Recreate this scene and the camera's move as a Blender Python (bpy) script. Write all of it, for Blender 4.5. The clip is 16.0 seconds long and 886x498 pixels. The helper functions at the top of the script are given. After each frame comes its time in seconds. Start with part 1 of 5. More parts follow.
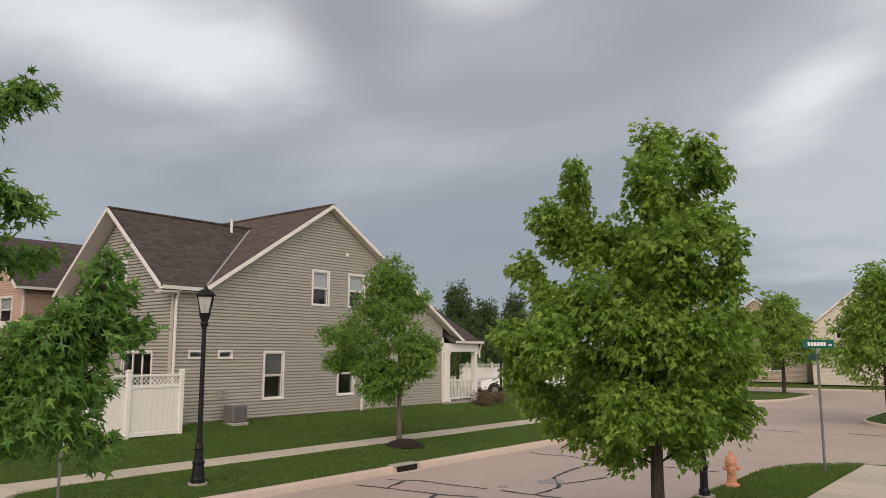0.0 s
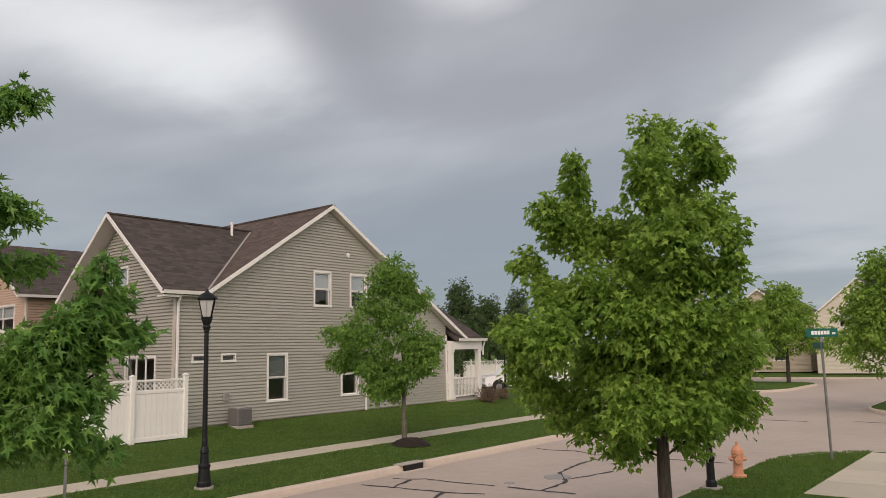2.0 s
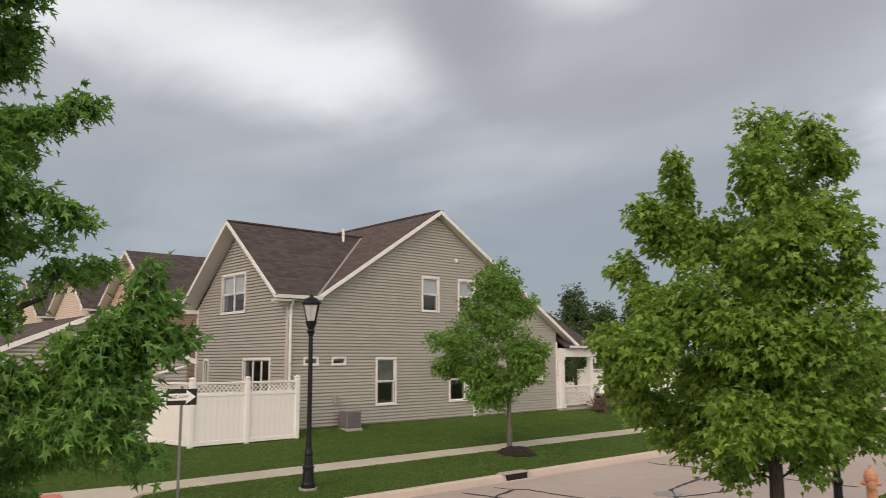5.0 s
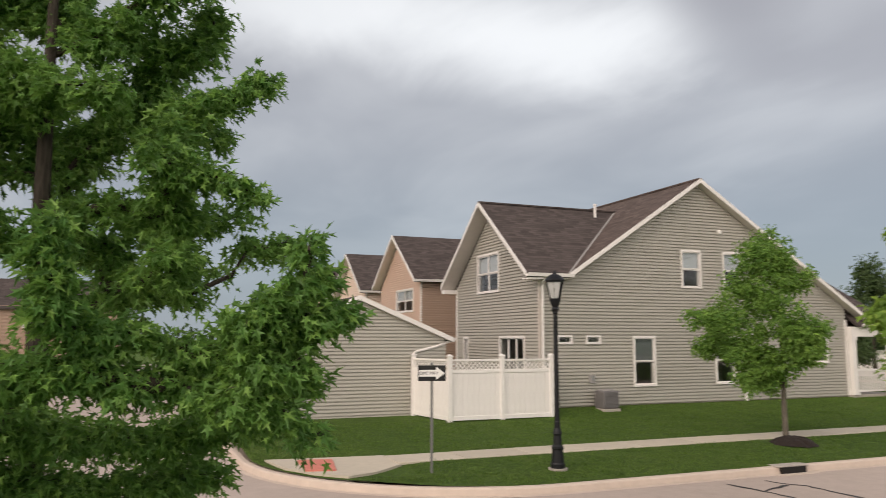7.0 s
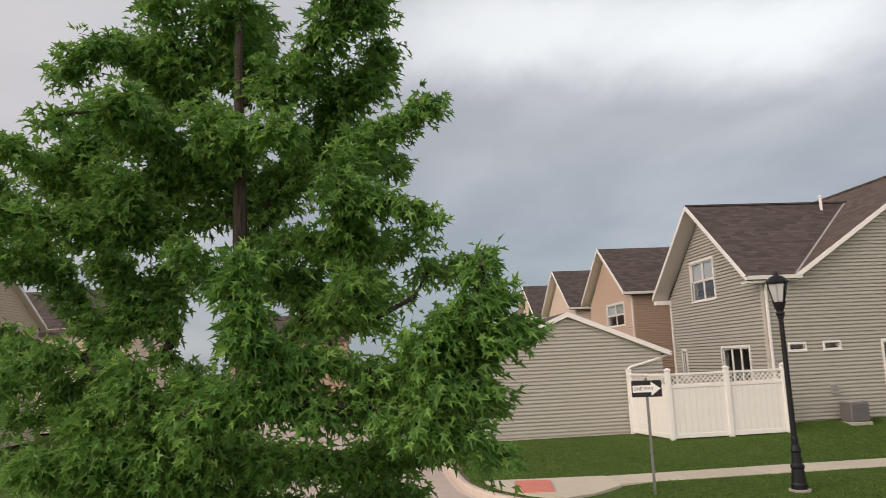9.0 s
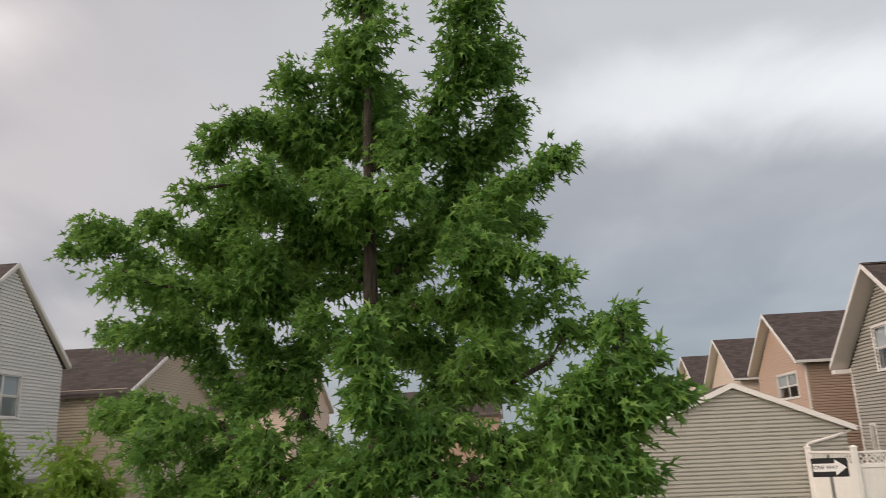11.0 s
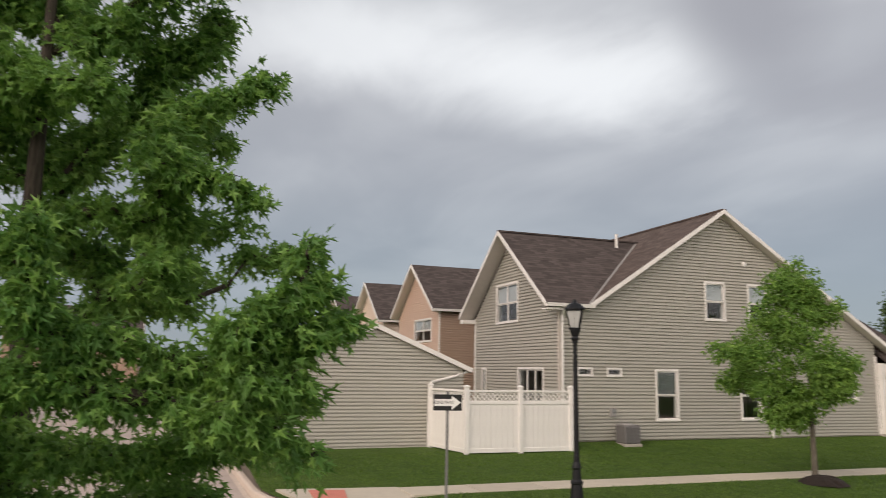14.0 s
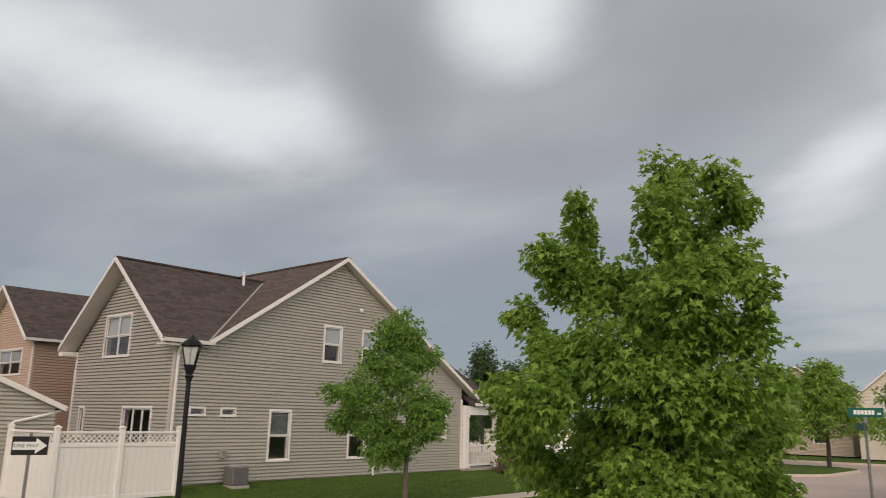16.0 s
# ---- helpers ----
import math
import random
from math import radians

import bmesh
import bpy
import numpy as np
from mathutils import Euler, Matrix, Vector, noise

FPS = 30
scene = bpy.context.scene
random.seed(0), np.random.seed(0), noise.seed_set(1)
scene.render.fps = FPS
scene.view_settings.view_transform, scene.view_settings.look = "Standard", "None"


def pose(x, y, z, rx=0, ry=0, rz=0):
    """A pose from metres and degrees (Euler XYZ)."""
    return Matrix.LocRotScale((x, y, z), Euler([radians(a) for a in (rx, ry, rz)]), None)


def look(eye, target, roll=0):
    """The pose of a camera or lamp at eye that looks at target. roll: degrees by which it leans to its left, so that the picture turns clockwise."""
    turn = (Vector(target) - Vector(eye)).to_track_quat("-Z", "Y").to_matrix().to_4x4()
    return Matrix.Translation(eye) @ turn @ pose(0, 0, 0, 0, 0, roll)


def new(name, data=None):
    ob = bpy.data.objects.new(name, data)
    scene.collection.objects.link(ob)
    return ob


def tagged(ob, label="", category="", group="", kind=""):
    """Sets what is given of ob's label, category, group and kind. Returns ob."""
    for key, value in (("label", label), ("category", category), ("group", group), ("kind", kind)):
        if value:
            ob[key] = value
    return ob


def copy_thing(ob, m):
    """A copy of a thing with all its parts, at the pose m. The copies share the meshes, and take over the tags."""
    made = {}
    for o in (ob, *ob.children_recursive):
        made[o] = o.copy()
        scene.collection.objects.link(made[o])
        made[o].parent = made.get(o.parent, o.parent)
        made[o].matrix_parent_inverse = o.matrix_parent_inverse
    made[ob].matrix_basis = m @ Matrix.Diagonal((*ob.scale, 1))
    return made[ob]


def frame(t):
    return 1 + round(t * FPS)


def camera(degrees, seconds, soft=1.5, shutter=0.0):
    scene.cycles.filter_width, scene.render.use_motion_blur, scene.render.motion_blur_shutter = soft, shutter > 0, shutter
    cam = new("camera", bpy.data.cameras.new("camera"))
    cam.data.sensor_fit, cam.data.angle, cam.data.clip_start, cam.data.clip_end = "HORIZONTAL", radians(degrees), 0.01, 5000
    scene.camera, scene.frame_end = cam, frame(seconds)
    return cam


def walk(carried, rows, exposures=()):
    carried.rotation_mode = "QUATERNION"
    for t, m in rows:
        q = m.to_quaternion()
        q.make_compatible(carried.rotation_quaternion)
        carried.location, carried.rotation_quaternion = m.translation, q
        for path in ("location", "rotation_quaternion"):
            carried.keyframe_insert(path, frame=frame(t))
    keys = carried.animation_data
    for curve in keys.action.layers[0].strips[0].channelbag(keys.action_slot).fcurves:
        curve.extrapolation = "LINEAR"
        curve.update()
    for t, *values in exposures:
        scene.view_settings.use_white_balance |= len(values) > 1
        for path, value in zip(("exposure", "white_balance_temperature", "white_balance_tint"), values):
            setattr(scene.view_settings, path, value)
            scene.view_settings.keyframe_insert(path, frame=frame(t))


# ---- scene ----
cam = camera(60.8, 16.0, soft=0.7, shutter=0.3)
PATH = [
    (0, (-1.875, 1.718, 2.386), (-0.334, 2.963, 2.661), -0.0),
    (0.5, (-1.845, 1.725, 2.387), (-0.297, 2.962, 2.663), -0.3),
    (1, (-1.855, 1.721, 2.389), (-0.299, 2.948, 2.661), -0.6),
    (1.5, (-1.851, 1.721, 2.39), (-0.298, 2.952, 2.661), -0.9),
    (2, (-1.844, 1.731, 2.382), (-0.304, 2.979, 2.652), -1.4),
    (2.5, (-1.834, 1.726, 2.38), (-0.309, 2.991, 2.655), -1.9),
    (3, (-1.826, 1.721, 2.385), (-0.306, 2.991, 2.661), -2.0),
    (3.2, (-1.805, 1.713, 2.388), (-0.286, 2.985, 2.66), -1.9),
    (5.3, (-1.365, 1.671, 2.403), (-0.126, 3.217, 2.674), 0.4),
    (5.5, (-1.318, 1.673, 2.399), (-0.145, 3.273, 2.65), 0.9),
    (6, (-1.133, 1.697, 2.394), (-0.049, 3.363, 2.616), 0.5),
    (6.5, (-0.946, 1.747, 2.393), (0.048, 3.467, 2.627), -0.7),
    (7, (-0.803, 1.833, 2.396), (-0.056, 3.673, 2.632), 0.0),
    (7.5, (-0.704, 1.894, 2.389), (-0.171, 3.807, 2.627), -1.4),
    (8, (-0.662, 1.917, 2.385), (-0.179, 3.84, 2.646), -2.1),
    (8.5, (-0.635, 1.921, 2.384), (-0.266, 3.867, 2.662), -2.3),
    (8.7, (-0.628, 1.925, 2.382), (-0.328, 3.882, 2.665), -2.5),
    (10.8, (-0.526, 2.12, 2.342), (-0.613, 4.057, 2.83), -2.3),
    (11, (-0.523, 2.15, 2.341), (-0.686, 4.079, 2.846), -2.5),
    (11.5, (-0.558, 2.183, 2.339), (-0.878, 4.086, 2.866), -2.6),
    (12, (-0.606, 2.177, 2.335), (-0.969, 4.073, 2.857), -2.1),
    (12.5, (-0.647, 2.156, 2.332), (-0.884, 4.081, 2.821), -1.2),
    (13, (-0.663, 2.138, 2.328), (-0.608, 4.09, 2.759), -0.1),
    (13.5, (-0.655, 2.11, 2.329), (-0.239, 4.031, 2.694), 0.0),
    (14, (-0.652, 2.066, 2.319), (0.04, 3.915, 2.638), 0.9),
    (14.5, (-0.643, 1.976, 2.316), (0.336, 3.693, 2.628), 1.6),
    (15, (-0.637, 1.986, 2.326), (0.592, 3.525, 2.668), 1.6),
    (15.5, (-0.621, 2.007, 2.323), (0.748, 3.408, 2.729), 1.4),
    (16, (-0.617, 2.025, 2.316), (0.843, 3.319, 2.753), 1.2),
]
EXPOSURES = ((0, -0.06), (3.2, -0.06), (6, 0.12), (8.7, 0.18), (11.5, 0.08), (13, 0.10), (14.5, 0.10), (16, -0.13))
walk(cam, [(t, look(eye, aim, roll)) for t, eye, aim, roll in PATH], EXPOSURES)

# ---------------------------------------------------------------- world and light
world = bpy.data.worlds.new("storm_sky")
scene.world = world
world.use_nodes = True
WN, WL = world.node_tree.nodes, world.node_tree.links
WN.clear()


def wmath(op, a, b=0.0):
    n = WN.new("ShaderNodeMath")
    n.operation = op
    for i, v in enumerate((a, b)):
        if isinstance(v, (int, float)):
            n.inputs[i].default_value = v
        else:
            WL.new(v, n.inputs[i])
    return n.outputs[0]


def wsmooth(v, lo, hi):
    n = WN.new("ShaderNodeMapRange")
    n.interpolation_type = "SMOOTHSTEP"
    WL.new(v, n.inputs["Value"])
    n.inputs["From Min"].default_value, n.inputs["From Max"].default_value = lo, hi
    return n.outputs["Result"]


def wmix(f, a, b):
    n = WN.new("ShaderNodeMix")
    n.data_type = "RGBA"
    for sock, v in ((n.inputs["Factor"], f), (n.inputs[6], a), (n.inputs[7], b)):
        if isinstance(v, (int, float)):
            sock.default_value = v
        elif isinstance(v, tuple):
            sock.default_value = (*v, 1)
        else:
            WL.new(v, sock)
    return n.outputs[2]


SUN_EL, SUN_AZ = 38.0, 246.0  # sun behind cloud, west-south-west of the corner
sky = WN.new("ShaderNodeTexSky")
sky.sky_type = "NISHITA"
sky.sun_disc = False
sky.sun_elevation, sky.sun_rotation = radians(SUN_EL), radians(SUN_AZ)
coord = WN.new("ShaderNodeTexCoord")
xyz = WN.new("ShaderNodeSeparateXYZ")
WL.new(coord.outputs["Generated"], xyz.inputs[0])
DX, DY, DZ = xyz.outputs
# cloud deck: the direction is carried onto a flat layer above, so clouds shrink towards the horizon
low = wmath("ADD", wmath("MAXIMUM", DZ, 0.0), 0.16)
flat = WN.new("ShaderNodeCombineXYZ")
WL.new(wmath("DIVIDE", DX, low), flat.inputs[0])
WL.new(wmath("DIVIDE", DY, low), flat.inputs[1])
place = WN.new("ShaderNodeMapping")
place.inputs["Rotation"].default_value = (0, 0, radians(35))
place.inputs["Scale"].default_value = (1.0, 0.62, 1.0)
WL.new(flat.outputs[0], place.inputs[0])


def wnoise(scale, detail, rough, distort=0.0):
    n = WN.new("ShaderNodeTexNoise")
    n.inputs["Scale"].default_value, n.inputs["Detail"].default_value = scale, detail
    n.inputs["Roughness"].default_value, n.inputs["Distortion"].default_value = rough, distort
    WL.new(place.outputs[0], n.inputs["Vector"])
    return n.outputs[0]


big = wnoise(0.55, 3.0, 0.45, 0.6)
fine = wnoise(1.7, 4.0, 0.5, 0.4)
wisp = wnoise(2.3, 5.0, 0.55, 0.3)
puff = wmath("ADD", wmath("MULTIPLY", big, 0.66), wmath("MULTIPLY", fine, 0.34))
dark = wmix(wsmooth(DZ, 0.0, 0.45), (0.245, 0.275, 0.315), (0.385, 0.387, 0.410))


def bank(azimuth, height, wide, tall, lean=0.0):
    """A bank or a gap in the deck: 1 at its middle, fading to 0, ragged by the noise. Degrees; lean turns it anticlockwise."""
    a, e, q = radians(azimuth), radians(height), radians(lean)
    mid = Vector((math.cos(e) * math.cos(a), math.cos(e) * math.sin(a), math.sin(e)))
    right = Vector((math.sin(a), -math.cos(a), 0))
    over = right.cross(mid)

    def along(v, k):
        n = WN.new("ShaderNodeVectorMath")
        n.operation = "DOT_PRODUCT"
        WL.new(coord.outputs["Generated"], n.inputs[0])
        n.inputs[1].default_value = v * k
        return n.outputs["Value"]

    u = along(right * math.cos(q) + over * math.sin(q), 1 / math.sin(radians(wide)))
    v = along(over * math.cos(q) - right * math.sin(q), 1 / math.sin(radians(tall)))
    d = wmath("SQRT", wmath("ADD", wmath("MULTIPLY", u, u), wmath("MULTIPLY", v, v)))
    d = wmath("ADD", d, wmath("ADD", wmath("MULTIPLY", wmath("SUBTRACT", puff, 0.5), 2.2), wmath("MULTIPLY", wmath("SUBTRACT", wisp, 0.5), 1.2)))
    return wmath("MULTIPLY", wsmooth(d, 1.25, 0.15), wsmooth(along(mid, 1.0), 0.2, 0.5))


fog = wmath("MULTIPLY", wsmooth(puff, 0.42, 0.66), 0.34)
cloud = wmix(fog, dark, (0.80, 0.81, 0.82))
# low band under the storm front, and the pale evening side to the west
cloud = wmix(wmath("MULTIPLY", wsmooth(DZ, 0.26, 0.02), 0.75), cloud, (0.265, 0.305, 0.350))
side = wmath("ADD", wmath("MULTIPLY", DX, -0.93), wmath("MULTIPLY", DY, -0.36))
cloud = wmix(wsmooth(side, -0.50, 0.55), cloud, wmix(wsmooth(puff, 0.44, 0.64), (0.27, 0.265, 0.285), (0.57, 0.515, 0.505)))
rear = wmath("ADD", wmath("MULTIPLY", DX, -0.45), wmath("MULTIPLY", DY, -0.90))
cloud = wmix(wsmooth(rear, 0.05, 0.75), cloud, (1.25, 1.12, 1.02))
# pale gaps, then the dark banks that cross them
PALE, GREY, SLATE, ROSE = (0.82, 0.83, 0.84), (0.58, 0.59, 0.605), (0.325, 0.322, 0.345), (0.80, 0.73, 0.71)
for spec, share, paint in (((8, 13, 13, 12), 0.70, GREY), ((70, 30, 22, 9), 0.70, GREY), ((61, 22, 15, 4.5, -6), 0.95, PALE), ((76, 24, 12, 4), 0.75, PALE), ((105, 30, 20, 10), 0.35, GREY),
                           ((36.5, 30, 6, 5.5), 1.0, PALE), ((46, 25, 4.5, 10, 25), 0.80, SLATE), ((36, 19, 9, 4.5, 0), 0.55, SLATE), ((20, 25, 10, 5, 15), 0.60, SLATE),
                           ((12, 17.5, 6, 2.5, 30), 0.85, PALE), ((5, 24, 6, 4), 0.5, PALE), ((128, 28, 7, 4.5, 20), 0.95, ROSE), ((134, 14, 10, 6), 0.75, ROSE), ((129, 22, 8, 2.6), 0.4, SLATE)):
    cloud = wmix(wmath("MULTIPLY", bank(*spec), share), cloud, paint)
tint = WN.new("ShaderNodeMix")
tint.data_type, tint.blend_type = "RGBA", "ADD"
tint.inputs["Factor"].default_value = 0.012
WL.new(cloud, tint.inputs[6])
WL.new(sky.outputs[0], tint.inputs[7])
back = WN.new("ShaderNodeBackground")
back.inputs["Strength"].default_value = 1.0
WL.new(tint.outputs[2], back.inputs["Color"])
wout = WN.new("ShaderNodeOutputWorld")
WL.new(back.outputs[0], wout.inputs[0])

sun = bpy.data.lights.new("sun", "SUN")
sun.energy, sun.angle, sun.color = 1.55, radians(35), (1.0, 0.82, 0.69)
sun_ob = new("sun", sun)
sun_ob.matrix_basis = look((-44 * math.cos(radians(SUN_EL)), -20 * math.cos(radians(SUN_EL)), 44 * math.sin(radians(SUN_EL))), (0, 0, 0))


# ---------------------------------------------------------------- materials
class Mat:
    """A Principled material with short calls for its nodes."""

    def __init__(self, name, color, rough=0.6, metal=0.0, spec=0.4):
        self.m = bpy.data.materials.new(name)
        self.m.use_nodes = True
        self.n, self.l = self.m.node_tree.nodes, self.m.node_tree.links
        self.b = self.n["Principled BSDF"]
        self.b.inputs["Base Color"].default_value = (*color, 1)
        self.b.inputs["Roughness"].default_value = rough
        self.b.inputs["Metallic"].default_value = metal
        self.b.inputs["Specular IOR Level"].default_value = spec
        self.color = color
        tc = self.n.new("ShaderNodeTexCoord")
        self.co = tc.outputs["Object"]

    def link(self, a, b):
        self.l.new(a, b)

    def scaled(self, sx, sy, sz):
        mp = self.n.new("ShaderNodeMapping")
        mp.inputs["Scale"].default_value = (sx, sy, sz)
        self.link(self.co, mp.inputs[0])
        return mp.outputs[0]

    def noise(self, scale, detail=4, rough=0.55, vec=None, distort=0.0):
        t = self.n.new("ShaderNodeTexNoise")
        t.inputs["Scale"].default_value, t.inputs["Detail"].default_value, t.inputs["Roughness"].default_value = scale, detail, rough
        t.inputs["Distortion"].default_value = distort
        self.link(vec or self.co, t.inputs["Vector"])
        return t.outputs[0]

    def ramp(self, fac, *stops):
        r = self.n.new("ShaderNodeValToRGB")
        e = r.color_ramp.elements
        e[0].position, e[0].color = stops[0][0], (*stops[0][1], 1)
        e[1].position, e[1].color = stops[-1][0], (*stops[-1][1], 1)
        for p, c in stops[1:-1]:
            x = e.new(p)
            x.color = (*c, 1)
        self.link(fac, r.inputs[0])
        return r.outputs[0]

    def mix(self, fac, a, b, kind="MIX"):
        n = self.n.new("ShaderNodeMix")
        n.data_type, n.blend_type = "RGBA", kind
        for sock, v in ((n.inputs["Factor"], fac), (n.inputs[6], a), (n.inputs[7], b)):
            if isinstance(v, (int, float)):
                sock.default_value = v
            elif isinstance(v, tuple):
                sock.default_value = (*v, 1)
            else:
                self.link(v, sock)
        return n.outputs[2]

    def island(self):
        return self.n.new("ShaderNodeNewGeometry").outputs["Random Per Island"]

    def random(self):
        return self.n.new("ShaderNodeObjectInfo").outputs["Random"]

    def base(self, sock):
        self.link(sock, self.b.inputs["Base Color"])
        return self

    def bump(self, height, strength=0.3, distance=0.01):
        n = self.n.new("ShaderNodeBump")
        n.inputs["Strength"].default_value, n.inputs["Distance"].default_value = strength, distance
        self.link(height, n.inputs["Height"])
        self.link(n.outputs[0], self.b.inputs["Normal"])
        return self


def tone(c, k):
    return tuple(min(1.0, v * k) for v in c)


def plain(name, color, rough=0.6, metal=0.0, vary=0.12, scale=6.0, bump=0.08):
    m = Mat(name, color, rough, metal)
    a, b = m.noise(scale), m.noise(scale * 9)
    f = m.mix(0.4, a, b)
    m.base(m.ramp(f, (0.3, tone(color, 1 - vary)), (0.7, tone(color, 1 + vary))))
    m.bump(b, bump, 0.004)
    return m.m


def siding_mat(name, color):
    m = Mat(name, color, 0.55)
    grain = m.noise(3.0, 5, 0.6, m.scaled(0.4, 0.4, 26.0))
    dirt = m.noise(0.5, 5, 0.6)
    each = m.ramp(m.island(), (0.0, tone(color, 0.93)), (1.0, tone(color, 1.06)))
    c = m.mix(m.ramp(dirt, (0.35, (0.0, 0.0, 0.0)), (0.75, (0.16, 0.16, 0.16))), each, tone(color, 0.72))
    m.base(m.mix(m.ramp(grain, (0.4, (0.0,) * 3), (0.8, (0.10,) * 3)), c, tone(color, 1.2)))
    m.bump(grain, 0.12, 0.003)
    return m.m


def shingle_mat(name, color, along):
    """Three-tab shingles; along: the axis (0 x, 1 y) in which the courses run."""
    m = Mat(name, color, 0.9, 0.0, 0.2)
    sw = m.n.new("ShaderNodeSeparateXYZ")
    m.link(m.co, sw.inputs[0])
    cb = m.n.new("ShaderNodeCombineXYZ")
    m.link(sw.outputs[along], cb.inputs[0])
    m.link(sw.outputs[2], cb.inputs[1])
    br = m.n.new("ShaderNodeTexBrick")
    m.link(cb.outputs[0], br.inputs["Vector"])
    br.inputs["Scale"].default_value = 1.0
    br.inputs["Brick Width"].default_value, br.inputs["Row Height"].default_value = 0.30, 0.085
    br.inputs["Mortar Size"].default_value, br.inputs["Mortar Smooth"].default_value = 0.006, 0.4
    br.inputs["Bias"].default_value = 0.0
    br.inputs["Color1"].default_value = (*tone(color, 0.62), 1)
    br.inputs["Color2"].default_value = (*tone(color, 1.4), 1)
    br.inputs["Mortar"].default_value = (*tone(color, 0.45), 1)
    streak = m.noise(1.2, 5, 0.65, m.scaled(1.0, 1.0, 0.35))
    grit = m.noise(160, 2)
    c = m.mix(m.ramp(streak, (0.35, (0.0,) * 3), (0.7, (0.55,) * 3)), br.outputs[0], tone(color, 0.7))
    c = m.mix(m.ramp(grit, (0.35, (0.0,) * 3), (0.75, (0.35,) * 3)), c, tone(color, 1.5))
    m.base(c)
    m.bump(m.mix(0.5, br.outputs["Fac"], grit), 0.5, 0.012)
    return m.m


def glass_mat(name, tint=(0.9, 0.93, 0.95)):
    m = Mat(name, tint)
    m.n.remove(m.b)
    tr, gl, mx, lw, pw, ma = (m.n.new("ShaderNode" + k) for k in ("BsdfTransparent", "BsdfGlossy", "MixShader", "LayerWeight", "Math", "Math"))
    tr.inputs[0].default_value = (*tint, 1)
    gl.inputs["Roughness"].default_value = 0.03
    lw.inputs["Blend"].default_value = 0.5
    pw.operation, ma.operation = "POWER", "MULTIPLY_ADD"
    pw.inputs[1].default_value, ma.inputs[1].default_value, ma.inputs[2].default_value = 4.0, 0.6, 0.05
    for a, b in ((lw.outputs["Facing"], pw.inputs[0]), (pw.outputs[0], ma.inputs[0]), (ma.outputs[0], mx.inputs[0]), (tr.outputs[0], mx.inputs[1]), (gl.outputs[0], mx.inputs[2]), (mx.outputs[0], m.n["Material Output"].inputs[0])):
        m.link(a, b)
    return m.m


def leaf_mat(name, color, pale):
    m = Mat(name, color, 0.5, 0.0, 0.35)
    r = m.island()
    patch = m.noise(0.9, 3)
    c = m.ramp(r, (0.0, tone(color, 0.62)), (0.55, color), (1.0, tone(pale, 1.1)))
    c = m.mix(m.ramp(patch, (0.4, (0.0,) * 3), (0.7, (0.4,) * 3)), c, pale)
    m.base(c)
    m.b.inputs["Transmission Weight"].default_value = 0.0
    tl, ad = m.n.new("ShaderNodeBsdfTranslucent"), m.n.new("ShaderNodeMixShader")
    m.link(m.mix(0.5, c, tone(pale, 1.3)), tl.inputs[0])
    ad.inputs[0].default_value = 0.42
    m.link(m.b.outputs[0], ad.inputs[1])
    m.link(tl.outputs[0], ad.inputs[2])
    m.link(ad.outputs[0], m.n["Material Output"].inputs[0])
    return m.m


def grass_mat(name):
    m = Mat(name, (0.05, 0.09, 0.02), 0.9, 0.0, 0.15)
    a, b, c, d = m.noise(0.3, 5, 0.65), m.noise(1.7, 6, 0.7, m.scaled(1.0, 1.0, 1.0), 0.6), m.noise(70, 3, 0.75), m.noise(9, 4, 0.7)
    col = m.ramp(m.mix(0.55, a, b), (0.32, (0.070, 0.130, 0.022)), (0.48, (0.115, 0.200, 0.034)), (0.58, (0.155, 0.240, 0.044)), (0.72, (0.200, 0.265, 0.065)))
    col = m.mix(m.ramp(d, (0.38, (0.75,) * 3), (0.62, (0.0,) * 3)), col, (0.062, 0.110, 0.020))
    m.base(m.mix(m.ramp(c, (0.38, (0.0,) * 3), (0.62, (0.75,) * 3)), col, (0.045, 0.082, 0.016)))
    m.bump(m.mix(0.6, d, c), 1.0, 0.07)
    return m.m


def road_mat(name):
    m = Mat(name, (0.50, 0.43, 0.38), 0.85, 0.0, 0.3)
    a, b, c = m.noise(0.25, 5, 0.6), m.noise(3.0, 6, 0.65), m.noise(140, 2)
    col = m.ramp(m.mix(0.45, a, b), (0.3, (0.40, 0.335, 0.29)), (0.55, (0.485, 0.405, 0.355)), (0.75, (0.54, 0.46, 0.41)))
    m.base(m.mix(m.ramp(c, (0.4, (0.0,) * 3), (0.75, (0.3,) * 3)), col, (0.30, 0.255, 0.23)))
    m.bump(m.mix(0.5, b, c), 0.35, 0.006)
    return m.m


def concrete_mat(name, color):
    m = Mat(name, color, 0.85, 0.0, 0.3)
    a, b, c = m.noise(0.7, 5, 0.6), m.noise(6.0, 5, 0.6), m.noise(120, 2)
    each = m.ramp(m.random(), (0.0, tone(color, 0.9)), (1.0, tone(color, 1.08)))
    m.base(m.mix(m.ramp(m.mix(0.5, a, b), (0.4, (0.0,) * 3), (0.7, (0.5,) * 3)), each, tone(color, 0.72)))
    m.bump(m.mix(0.5, b, c), 0.3, 0.005)
    return m.m


def bark_mat(name, color):
    m = Mat(name, color, 0.9, 0.0, 0.2)
    f = m.noise(9, 6, 0.65, m.scaled(5, 5, 0.8))
    m.base(m.ramp(f, (0.35, tone(color, 0.5)), (0.6, color), (0.8, tone(color, 1.5))))
    m.bump(f, 0.7, 0.02)
    return m.m


